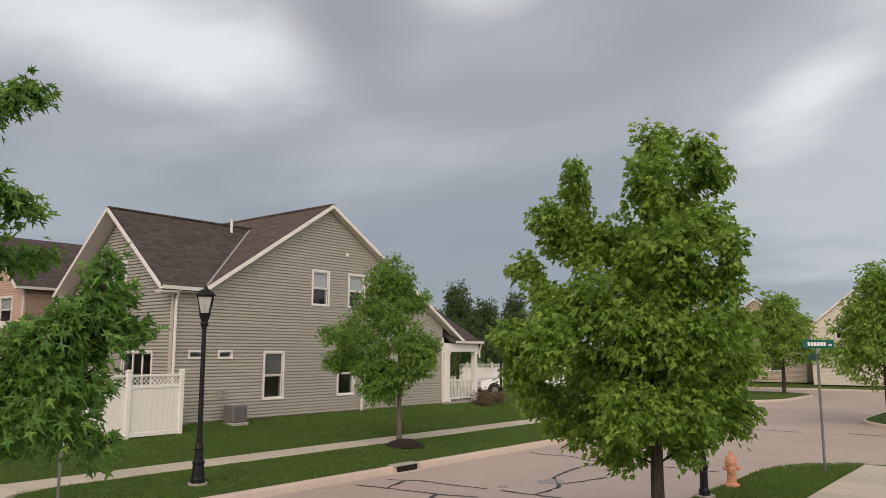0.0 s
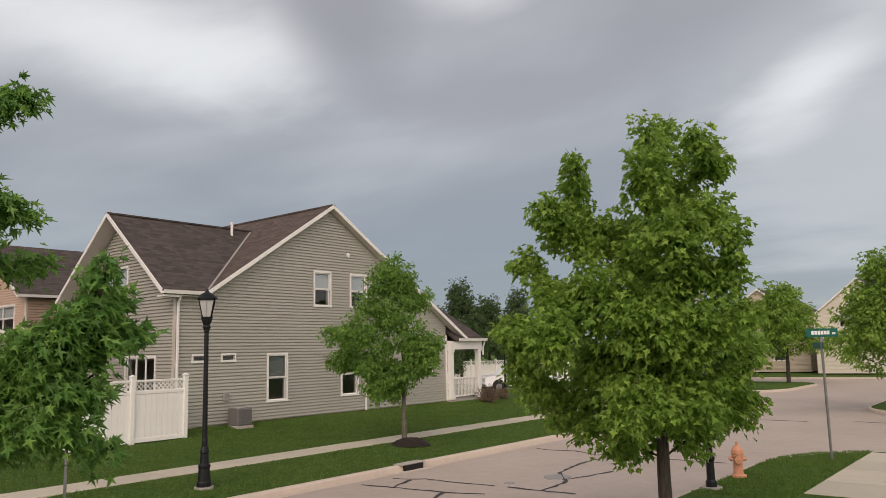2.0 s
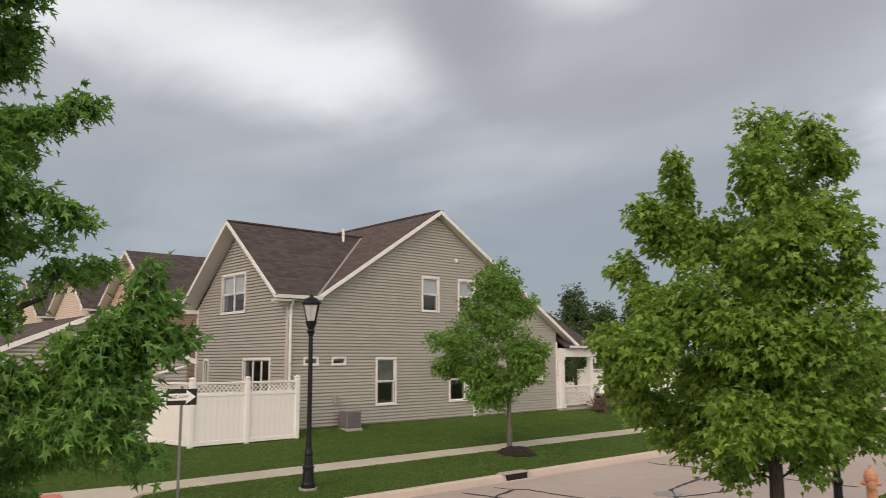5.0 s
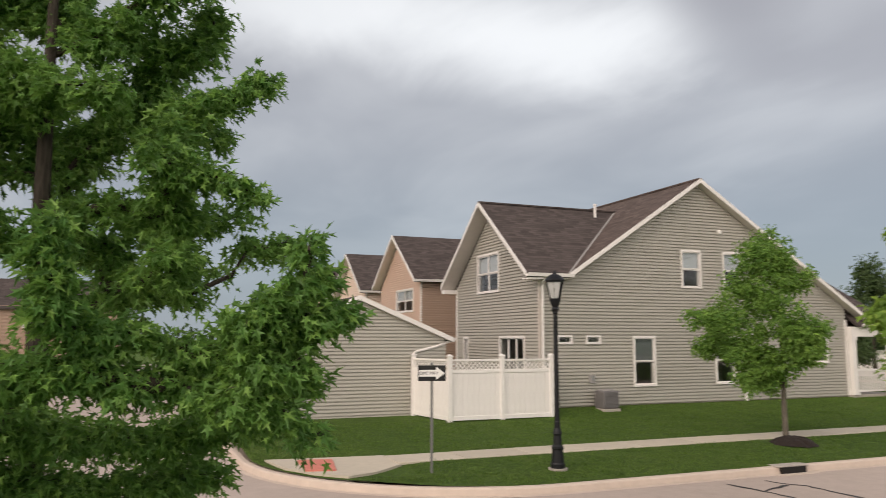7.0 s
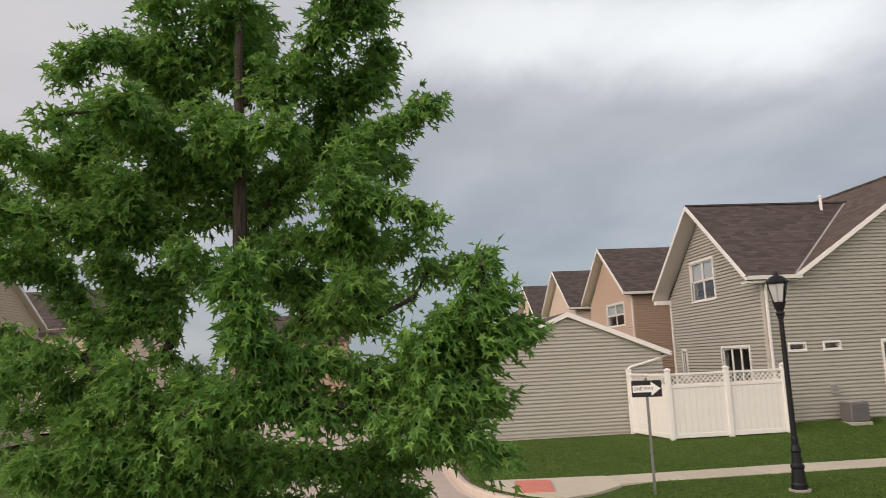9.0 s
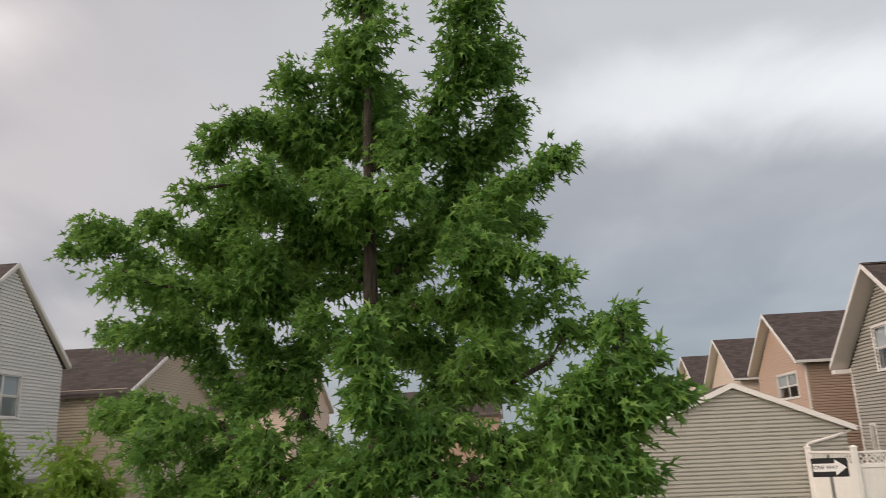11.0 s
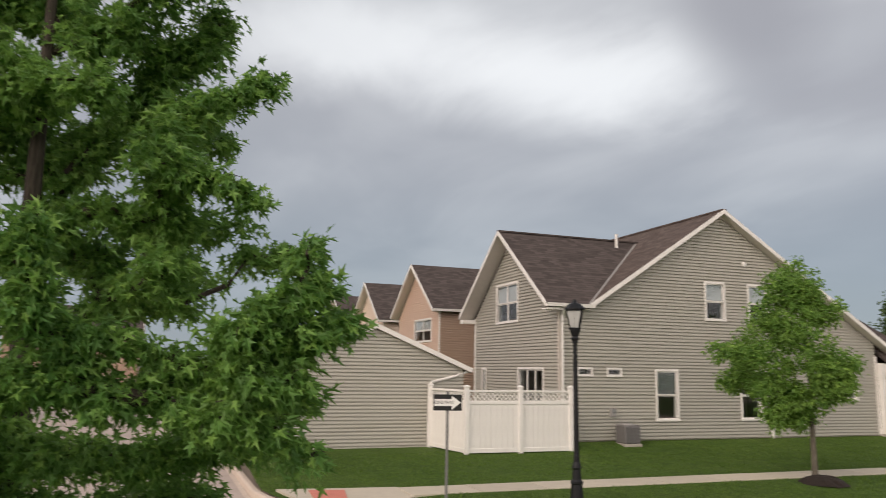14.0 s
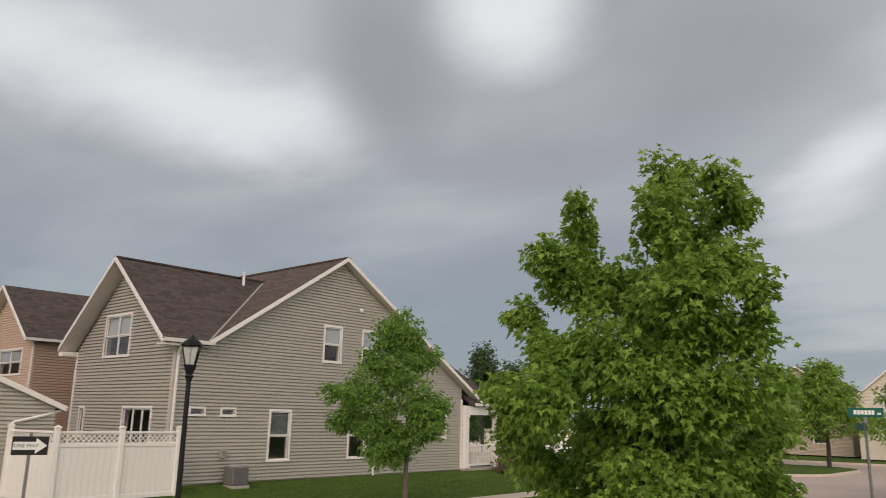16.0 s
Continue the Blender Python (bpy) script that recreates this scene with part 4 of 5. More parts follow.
part("wall_vent", boxes((WX + 0.02, WX + 0.06, 25.3, 25.5, 5.72, 5.82)), WHITE, white)
part("back_step", boxes((WX + 0.01, WX + 0.3, 24.4, 26.9, -0.15, 1.9)), GREY_PANEL, white, "grey lattice screen below the gable")


def plain_house(x0, x1, y0, y1, eave, ridge, along, mat, label, side_windows=()):
    """A far house with a plain gable roof, ridge along x or y."""
    h = thing("house", label, "house")
    z0 = -0.1
    if along == "x":
        c = (y0 + y1) / 2
        gab = [(y0, z0), (y1, z0), (y1, eave), (c, ridge - 0.12), (y0, eave)]
        flat_w = [(x0, z0), (x1, z0), (x1, eave), (x0, eave)]
        part("wall", siding_wall(gab, "-x", x0, [w[1:5] for w in side_windows if w[0] == "-x"]), mat, h)
        part("wall", siding_wall(gab, "+x", x1, [w[1:5] for w in side_windows if w[0] == "+x"]), mat, h)
        part("wall", siding_wall(flat_w, "-y", y0, [w[1:5] for w in side_windows if w[0] == "-y"]), mat, h)
        part("wall", siding_wall(flat_w, "+y", y1), mat, h)
        sl = (ridge - eave) / (c - y0)
        for e in (y0 - 0.3, y1 + 0.3):
            bm = bmesh.new()
            ez = ridge - sl * abs(e - c)
            roof_plane(bm, [(x0 - 0.25, c, ridge), (x0 - 0.25, e, ez), (x1 + 0.25, e, ez), (x1 + 0.25, c, ridge)])
            part("roof", bm, SHINGLE_X, h)
        for xx, o in ((x0 - 0.25, 0.24), (x1 + 0.25, -0.24)):
            gable_trim(h, xx, "x", (c, ridge), [(y0 - 0.3, ridge - sl * (c - y0 + 0.3)), (y1 + 0.3, ridge - sl * (c - y0 + 0.3))], o)
    else:
        c = (x0 + x1) / 2
        gab = [(x0, z0), (x1, z0), (x1, eave), (c, ridge - 0.12), (x0, eave)]
        flat_w = [(y0, z0), (y1, z0), (y1, eave), (y0, eave)]
        part("wall", siding_wall(gab, "-y", y0, [w[1:5] for w in side_windows if w[0] == "-y"]), mat, h)
        part("wall", siding_wall(gab, "+y", y1), mat, h)
        part("wall", siding_wall(flat_w, "-x", x0, [w[1:5] for w in side_windows if w[0] == "-x"]), mat, h)
        part("wall", siding_wall(flat_w, "+x", x1, [w[1:5] for w in side_windows if w[0] == "+x"]), mat, h)
        sl = (ridge - eave) / (c - x0)
        for e in (x0 - 0.3, x1 + 0.3):
            bm = bmesh.new()
            ez = ridge - sl * abs(e - c)
            roof_plane(bm, [(c, y0 - 0.25, ridge), (e, y0 - 0.25, ez), (e, y1 + 0.25, ez), (c, y1 + 0.25, ridge)])
            part("roof", bm, SHINGLE_Y, h)
        for yy, o in ((y0 - 0.25, 0.24), (y1 + 0.25, -0.24)):
            gable_trim(h, yy, "y", (c, ridge), [(x0 - 0.3, ridge - sl * (c - x0 + 0.3)), (x1 + 0.3, ridge - sl * (c - x0 + 0.3))], o)
    planes = {"-x": x0, "+x": x1, "-y": y0, "+y": y1}
    for s, u0, u1, a, b in side_windows:
        window(h, s, planes[s], u0, u1, a, b, 1, 0.4)
    return h


# neighbours down the side street
plain_house(-26.0, -14.6, 29.0, 36.5, 4.9, 7.0, "x", BEIGE_SIDING, "beige sided house with low brown roof", [("+x", 31.5, 32.4, 3.3, 4.5)])
plain_house(-24.0, -12.0, 41.0, 49.0, 4.9, 7.2, "x", CREAM_SIDING, "cream sided house with brown roof", [("+x", 44.0, 45.0, 3.3, 4.5)])
plain_house(-12.0, -2.0, 70.0, 78.0, 5.0, 7.4, "x", TAN_SIDING, "distant tan house with dark roof", [("-y", -9.0, -8.0, 3.3, 4.5)])
# houses at the far end of the street
plain_house(66.0, 76.0, 10.7, 17.5, 4.7, 7.5, "x", PALE_SIDING, "cream gabled house at the end of the street", [("-x", 11.6, 12.5, 0.9, 2.2), ("-x", 14.6, 15.6, 3.6, 4.8)])
plain_house(70.0, 80.0, 19.0, 27.0, 4.6, 7.4, "x", BEIGE_SIDING, "far beige-sided house with brown roof", [("-x", 21.0, 22.0, 0.9, 2.2)])
# ---------------------------------------------------------------- trees
def leaf_shape(kind):
    """A folded maple leaf: five broad points round a stalk, as (x, y, z) with its tip along +y."""
    if kind == "maple":
        pts = [(0, 0), (0.30, 0.0), (0.13, 0.20), (0.50, 0.60), (0.14, 0.48), (0.0, 1.0), (-0.14, 0.48), (-0.50, 0.60), (-0.13, 0.20), (-0.30, 0.0)]
        faces = [(0, 1, 2), (0, 2, 4), (2, 3, 4), (0, 4, 5), (0, 5, 6), (0, 6, 8), (6, 7, 8), (0, 8, 9)]
    elif kind == "broad":
        pts = [(0, 0), (0.30, -0.06), (0.22, 0.18), (0.55, 0.48), (0.24, 0.54), (0.0, 1.0), (-0.24, 0.54), (-0.55, 0.48), (-0.22, 0.18), (-0.30, -0.06)]
        faces = [(0, 1, 2), (0, 2, 4), (2, 3, 4), (0, 4, 5), (0, 5, 6), (0, 6, 8), (6, 7, 8), (0, 8, 9)]
    else:
        pts = [(0, 0), (0.33, 0.45), (0, 1.0), (-0.33, 0.45)]
        faces = [(0, 1, 2), (0, 2, 3)]
    return [(x, y, 0.35 * abs(x) - 0.40 * y * y) for x, y in pts], faces


def crown_mesh(name, clumps, count, size, seed, kind="maple", per=14, reach=0.0):
    """Leaves in many small fans, layered through the outer parts of the clumps (x, y, z, rx, ry, rz). A fan is a twig's end: leaves spread in one leaning plane, drooping to its rim."""
    rng = np.random.default_rng(seed)
    shape, faces = leaf_shape(kind)
    shape = np.array(shape)

    def unit(v):
        return v / np.linalg.norm(v, axis=-1, keepdims=True)

    vol = (np.array([c[3] * c[4] * c[5] for c in clumps]) ** (1 / 3) + reach) ** 2.1
    n = count // per
    which = rng.choice(len(clumps), n, p=vol / vol.sum())
    cl = np.array(clumps)[which]
    d = unit(rng.normal(size=(n, 3)))
    rad = rng.uniform(0.12, 1.0, n) ** 0.5 * rng.uniform(0.9, 1.06, n)
    centre = cl[:, :3] + d * cl[:, 3:6] * rad[:, None]
    axis = np.concatenate([cl[:, :2] * 0.7, np.zeros((n, 1))], 1)
    out = unit(d * np.array([1, 1, 0.45]) + axis + rng.normal(scale=0.25, size=(n, 3)) + np.array([0, 0, 0.1]))
    up = np.array([0, 0, 1.0]) + d * 0.45 + rng.normal(scale=0.22, size=(n, 3))
    wide = unit(np.cross(out, up))
    up = np.cross(wide, out)
    u = rng.uniform(-1.7, 0.8, (n, per, 1)) * size * 1.25
    v = rng.normal(scale=0.75, size=(n, per, 1)).clip(-1.6, 1.6) * size
    h = -0.5 * (u * u * (u > 0) + v * v) / size + rng.normal(scale=0.4, size=(n, per, 1)) * size
    pos = (centre[:, None] + out[:, None] * u + wide[:, None] * v + up[:, None] * h).reshape(-1, 3)
    tip = (out[:, None] * (0.75 + 0.2 * u / size) + wide[:, None] * (0.7 * v / size) + rng.normal(scale=0.42, size=(n, per, 3)) + np.array([0, 0, -0.5])).reshape(-1, 3)
    tip = unit(tip)
    nor = np.repeat(up, per, 0) + rng.normal(scale=0.5, size=(n * per, 3))
    side = unit(np.cross(tip, nor))
    nor = np.cross(side, tip)
    sc = size * rng.uniform(0.6, 1.25, (n * per, 1, 1))
    verts = pos[:, None] + sc * (shape[None, :, 0:1] * side[:, None] + shape[None, :, 1:2] * tip[:, None] + shape[None, :, 2:3] * nor[:, None])
    k, fc = len(shape), np.array(faces)
    idx = (np.arange(n * per)[:, None, None] * k + fc[None]).reshape(-1, 3)
    me = bpy.data.meshes.new(name)
    me.from_pydata(verts.reshape(-1, 3).tolist(), [], idx.tolist())
    return me


def tree(base, height, trunk_r, fork, clumps, count, size, leaf, bark, label, seed, kind="maple", lean=(0, 0)):
    """A tapered trunk that forks, a limb into each clump, and a crown of leaves. Clumps are given from the tree's base."""
    t = thing("tree", label, "tree", pose(*base))
    rng = random.Random(seed)
    top = Vector((lean[0], lean[1], height * 0.86))
    pts = [Vector((0, 0, -0.12)), Vector((0, 0, 0.1))] + [Vector((lean[0] * f + 0.03 * rng.uniform(-1, 1), lean[1] * f + 0.03 * rng.uniform(-1, 1), height * 0.86 * f)) for f in (0.2, 0.4, 0.6, 0.8, 1.0)]
    part("trunk", tube(bmesh.new(), pts, [trunk_r * 1.35, trunk_r * 1.05, trunk_r * 0.92, trunk_r * 0.72, trunk_r * 0.5, trunk_r * 0.3, trunk_r * 0.1], 10), bark, t)
    # limbs: each clump hangs on the nearest one further in, or on the trunk
    order = sorted(range(len(clumps)), key=lambda i: math.hypot(clumps[i][0], clumps[i][1]) + 0.25 * clumps[i][2])
    parent_of, load, seen = {}, [1] * len(clumps), []
    for i in order:
        p = Vector(clumps[i][:3])
        z0 = max(fork, min(p.z - 0.6 * p.xy.length, height * 0.78))
        best, far = None, (p - Vector((0, 0, z0))).length * 0.9
        for j in seen:
            q = Vector(clumps[j][:3])
            gap = (p - q).length + max(0.0, q.z - p.z) * 0.8
            if gap < far:
                best, far = j, gap
        parent_of[i] = (best, z0)
        seen.append(i)
    for i in reversed(order):
        if parent_of[i][0] is not None:
            load[parent_of[i][0]] += load[i]
    for i, c in enumerate(clumps):
        tipp, (up, z0) = Vector(c[:3]), parent_of[i]
        a = Vector((0, 0, z0)) if up is None else Vector(clumps[up][:3])
        mid = a.lerp(tipp, 0.5) + Vector((rng.uniform(-0.06, 0.06), rng.uniform(-0.06, 0.06), -0.08 * (tipp - a).length))
        r = min(trunk_r * 0.45, trunk_r * 0.09 * load[i] ** 0.5)
        bm = tube(bmesh.new(), [a, mid, tipp], [r * 1.15, r, r * 0.75], 6)
        for k in range(4):
            g = Vector([rng.uniform(-0.9, 0.9) * c[3 + j] for j in range(3)])
            s = mid.lerp(tipp, rng.uniform(0.4, 0.95))
            tube(bm, [s, s.lerp(tipp + g, 0.55) + Vector((0, 0, 0.02)), tipp + g], [trunk_r * 0.05, trunk_r * 0.035, trunk_r * 0.015], 4)
        part("limb", bm, bark, t)
    # foliage along the limbs as well
    along = []
    for i, c in enumerate(clumps):
        up, z0 = parent_of[i]
        a = Vector((0, 0, z0)) if up is None else Vector(clumps[up][:3])
        gap = Vector(c[:3]) - a
        for f in (0.5,) if gap.length < 0.6 else (0.4, 0.7):
            if kind != "simple" and gap.length > 1.2 * c[3]:
                along.append((*(a + gap * f), *(v * 0.85 for v in c[3:6])))
    me = crown_mesh("crown", clumps + along, count, size, seed, kind, reach=0.0 if kind == "simple" else size)
    me.materials.append(leaf)
    cr = new("crown", me)
    cr.parent = t
    cr["kind"] = "stuff"
    return t


def ring_clumps(seed, n, z0, z1, reach, top, size, flat=0.8):
    """Clumps on limbs that leave the trunk all round, longer below than above."""
    rng, out = random.Random(seed), []
    for i in range(n):
        f = (i + 0.5) / n
        a = i * 2.399 + rng.uniform(-0.4, 0.4)
        z = z0 + (z1 - z0) * f
        r = reach * (1 - f) ** 0.6 * rng.uniform(0.7, 1.05)
        s = size * (1.0 - 0.35 * f) * rng.uniform(0.8, 1.2)
        out.append((r * math.cos(a), r * math.sin(a), z, s, s, s * flat))
    out.append((0, 0, top - size * 0.9, size * 0.8, size * 0.8, size * 0.9))
    out.append((0, 0, (z0 + z1) / 2, size * 1.2, size * 1.2, (z1 - z0) * 0.4))
    return out



def limbs(flat, twig, *lists):
    """Clumps of foliage (x, y, z, r) at the limb ends, less the twig's length by which the leaves reach out: flattened balls below, upright tufts at the top."""
    ends = [e for one in lists for e in one]
    top = max(z for _, _, z, _ in ends)
    out = []
    for x, y, z, r in ends:
        q = max(0.35 * r, r - twig)
        out.append((x, y, z, q * (0.8 if z > 0.80 * top else 1.0), q * (0.8 if z > 0.80 * top else 1.0), q * (1.15 if z > 0.80 * top else flat)))
    return out


# where the limbs of the three nearest trees end, from the foot of each, and how wide the foliage is there
CROWN_A = [(-0.02, -0.16, 5.57, 0.19), (-0.1, 0.03, 5.4, 0.24), (0.03, -0.08, 5.0, 0.23), (-0.18, 0.06, 4.99, 0.17), (-0.1, 0.08, 4.75, 0.26), (0.69, -0.26, 5.27, 0.12), (0.63, -0.29, 4.96, 0.19), (0.74, 0.2, 4.95, 0.21), (0.52, -0.14, 4.56, 0.19), (0.76, -0.16, 4.64, 0.14), (0.83, 0.3, 4.63, 0.15), (-0.47, -0.03, 4.79, 0.16), (-0.66, 0.3, 4.6, 0.21), (-0.83, -0.02, 4.5, 0.15), (-1.06, 0.13, 4.41, 0.13), (-0.61, -0.31, 4.05, 0.19), (-0.39, 0.12, 4.5, 0.22), (-0.07, 0.33, 4.52, 0.26), (0.3, 0.02, 4.32, 0.24), (0.59, 0.22, 4.35, 0.23), (0.8, 0.15, 4.35, 0.14), (1.08, -0.35, 4.04, 0.06)]
CROWN_B = [(0.98, -0.35, 3.97, 0.08), (0.85, -0.35, 3.87, 0.12), (-0.9, -0.48, 3.91, 0.09), (-0.96, 0.28, 4.04, 0.2), (-0.55, 0.1, 4.01, 0.23), (-0.13, -0.22, 3.95, 0.22), (0.25, -0.52, 3.83, 0.19), (0.48, 0.4, 4.08, 0.24), (0.7, -0.03, 3.9, 0.18), (0.9, 0.24, 3.83, 0.12), (-2.01, 0.45, 4.07, 0.13), (-1.98, 0.26, 3.86, 0.08), (-1.82, 0.51, 4.01, 0.17), (-1.23, -0.13, 3.87, 0.14), (-1.18, 0.36, 3.83, 0.21), (-0.69, -0.07, 3.68, 0.22), (-0.52, 0.52, 3.85, 0.23), (0.24, 0.45, 3.82, 0.2), (0.55, -0.48, 3.51, 0.17), (0.72, -0.44, 3.46, 0.15), (0.89, -0.55, 3.42, 0.1), (1.02, -0.55, 3.34, 0.07)]
CROWN_C = [(-1.32, -0.34, 3.51, 0.14), (-1.5, 0.56, 3.63, 0.22), (-0.89, -0.08, 3.45, 0.2), (-0.64, 0.15, 3.42, 0.2), (-0.27, -0.24, 3.23, 0.14), (0.17, 0.01, 3.32, 0.13), (0.41, -0.14, 3.3, 0.16), (0.66, -0.18, 3.26, 0.15), (0.84, 0.1, 3.31, 0.14), (1.03, 0.1, 3.34, 0.09), (-1.76, 0.44, 3.37, 0.11), (-1.4, 0.2, 3.29, 0.15), (-1.22, 0.47, 3.28, 0.17), (-0.85, 0.39, 3.28, 0.14), (-0.54, 0.54, 3.21, 0.16), (0.33, 0.19, 3.11, 0.16), (0.62, -0.37, 3.02, 0.14), (0.77, 0.4, 3.07, 0.14), (1.05, -0.1, 3.13, 0.09), (1.19, -0.1, 3.12, 0.09), (1.28, -0.1, 3.17, 0.06), (0.14, -0.9, 3.12, 0.07)]
CROWN_D = [(0.11, -0.9, 3.0, 0.1), (0.13, -0.9, 2.86, 0.13), (0.15, -0.9, 2.71, 0.13), (-1.02, 0.46, 2.98, 0.12), (-0.71, 0.4, 2.94, 0.1), (0.35, 0.07, 2.86, 0.12), (0.62, 0.21, 2.88, 0.15), (0.73, -0.29, 2.84, 0.09), (1.03, -0.85, 2.72, 0.07), (0.92, -0.85, 2.66, 0.09), (1.07, -0.85, 2.6, 0.12), (1.21, -0.85, 2.62, 0.1), (0.94, -0.85, 2.5, 0.13), (1.12, -0.85, 2.43, 0.14), (1.26, -0.85, 2.42, 0.07), (0.31, -0.8, 2.64, 0.13), (0.52, -0.8, 2.65, 0.14), (0.68, -0.8, 2.57, 0.14), (0.23, -0.8, 2.48, 0.15), (0.43, -0.8, 2.42, 0.15), (0.65, -0.8, 2.41, 0.15), (0.77, -0.8, 2.52, 0.13)]
CROWN_E = [(0.01, -0.8, 2.48, 0.13), (-0.14, -0.8, 2.4, 0.11), (-1.66, 0.33, 2.83, 0.16), (-1.33, 0.07, 2.85, 0.13), (-1.02, -0.22, 2.72, 0.13), (-1.1, -0.44, 2.59, 0.12), (-1.12, 0.35, 2.56, 0.13), (-1.01, 0.49, 2.42, 0.14), (-0.49, -0.41, 2.49, 0.1), (-1.35, 0.3, 2.39, 0.15), (-0.83, -0.09, 2.72, 0.09), (-0.96, -0.4, 2.19, 0.17), (-0.67, -0.4, 2.23, 0.15), (-0.38, -0.4, 2.18, 0.16), (-0.11, -0.4, 2.2, 0.16), (0.13, -0.4, 2.17, 0.17), (0.39, -0.4, 2.14, 0.17), (0.65, -0.4, 2.13, 0.17), (0.83, -0.4, 2.18, 0.17), (1.05, -0.4, 2.2, 0.14), (-0.77, -0.2, 1.92, 0.19), (-0.42, -0.2, 1.89, 0.18)]
CROWN_F = [(-0.08, -0.2, 1.89, 0.2), (0.25, -0.2, 1.89, 0.19), (0.57, -0.2, 1.89, 0.19), (0.81, -0.2, 1.91, 0.16), (-0.54, 0.7, 4.47, 0.28), (0.03, 0.7, 3.81, 0.22), (-0.75, 0.7, 3.76, 0.27), (0.59, 0.7, 3.95, 0.26), (-0.04, 0.7, 4.93, 0.24), (-1.12, 0.7, 3.79, 0.24), (0.55, 0.7, 3.36, 0.22), (-0.19, 0.35, 3.78, 0.17), (0.05, 0.35, 3.54, 0.13), (-0.32, 0.35, 3.56, 0.13), (-0.09, 0.35, 3.99, 0.18), (-0.51, 0.35, 2.96, 0.11), (-0.74, 0.35, 3.11, 0.14), (-0.87, 0.35, 2.81, 0.11), (-0.52, 0.35, 2.73, 0.1), (0.15, 0.35, 3.13, 0.15), (0.05, 0.35, 3.3, 0.14), (1.2, -1.0, 3.06, 0.05)]
CROWN_G = [(1.21, -1.0, 2.97, 0.06), (1.18, -1.0, 2.86, 0.09), (1.31, -1.0, 2.9, 0.06), (1.08, -1.0, 2.8, 0.11), (1.31, -1.0, 2.72, 0.08), (1.16, -1.0, 2.7, 0.12), (0.95, -1.0, 2.7, 0.13), (1.39, -1.0, 2.73, 0.05), (0.98, -1.0, 2.5, 0.15), (1.16, -1.0, 2.49, 0.12), (0.87, -1.0, 2.33, 0.14), (1.09, -1.0, 2.29, 0.13), (1.27, -1.0, 2.16, 0.08), (-0.17, 0.0, 6.03, 0.14), (-0.09, 0.0, 6.28, 0.1), (0.02, 0.05, 5.55, 0.12), (-0.53, -0.3, 2.61, 0.16), (-0.35, -0.3, 2.39, 0.17), (-0.5, -0.3, 2.26, 0.17), (-0.2, -0.3, 2.51, 0.14), (-0.27, -0.3, 2.11, 0.17), (-0.51, -0.3, 2.03, 0.16)]
CROWN_H = [(-0.04, -0.3, 2.23, 0.15), (-0.72, -0.3, 2.4, 0.16), (-0.73, -0.3, 2.15, 0.18)]
MAPLE_A = [(-0.25, -0.14, 5.28, 0.29), (0.94, 0.07, 5.55, 0.32), (-0.27, -0.8, 5.01, 0.29), (0.14, -0.81, 4.78, 0.29), (-0.47, -0.25, 4.68, 0.43), (0.37, -0.28, 4.68, 0.45), (-0.13, -0.77, 4.18, 0.39), (-0.63, 0.7, 5.01, 0.2), (-0.0, 1.01, 4.71, 0.37), (-0.87, 0.99, 4.35, 0.29), (-0.34, 0.93, 4.04, 0.48), (0.55, 0.55, 4.11, 0.59), (-0.58, -0.48, 3.82, 0.51), (-0.41, -1.15, 3.84, 0.28), (-0.15, -0.97, 3.42, 0.34), (-0.34, 1.64, 3.79, 0.28), (-0.45, 1.31, 3.38, 0.36), (-0.69, 0.36, 3.25, 0.6), (-0.25, -0.18, 3.18, 0.57), (-0.26, -0.92, 2.89, 0.45), (-0.93, 1.53, 2.86, 0.35), (-1.33, 0.78, 2.7, 0.44), (0.03, 0.76, 2.5, 0.65), (0.67, 0.25, 2.42, 0.67)]
MAPLE_B = [(1.1, -0.58, 2.42, 0.4), (-0.39, 1.63, 2.2, 0.38), (0.22, 1.39, 1.88, 0.58), (-0.92, -0.07, 1.94, 0.5), (-0.24, -0.41, 1.98, 0.57), (1.06, -0.41, 1.91, 0.48), (0.83, -0.82, 2.71, 0.23), (0.28, 0.11, 3.52, 0.68), (0.23, -1.09, 2.38, 0.26), (1.09, -0.62, 1.78, 0.36), (-0.39, -0.63, 2.77, 0.48), (-0.73, -0.08, 2.83, 0.55), (-0.74, 0.81, 3.06, 0.43), (-0.31, -0.57, 3.43, 0.42), (0.58, -0.95, 3.06, 0.24)]
YOUNG_A = [(0.22, 0.61, 5.05, 0.5), (-0.69, 0.19, 4.46, 0.6), (-0.34, -0.45, 4.44, 0.55), (-0.71, 0.6, 3.84, 0.64), (-0.57, -0.35, 3.65, 0.75), (0.18, -0.52, 4.0, 0.48), (-0.39, 1.6, 3.24, 0.6), (-0.63, 0.23, 2.89, 0.76), (-0.48, -0.79, 2.88, 0.65), (-1.98, 0.83, 3.03, 0.4), (0.09, -1.01, 2.73, 0.47), (-0.72, 1.47, 2.42, 0.59), (-0.69, 0.37, 2.11, 0.72), (-0.2, -0.34, 2.04, 0.66), (-0.1, -0.98, 2.12, 0.47), (-0.71, 1.95, 2.26, 0.4), (-0.28, 0.1, 1.49, 0.54), (-0.99, 0.28, 1.51, 0.44)]
tree((7.15, 5.65, -0.21), 6.2, 0.085, 1.25, limbs(0.9, 0.06, MAPLE_A, MAPLE_B), 50000, 0.078, LEAF, BARK, "leafy green maple with a full crown on the near verge", 11, "broad")
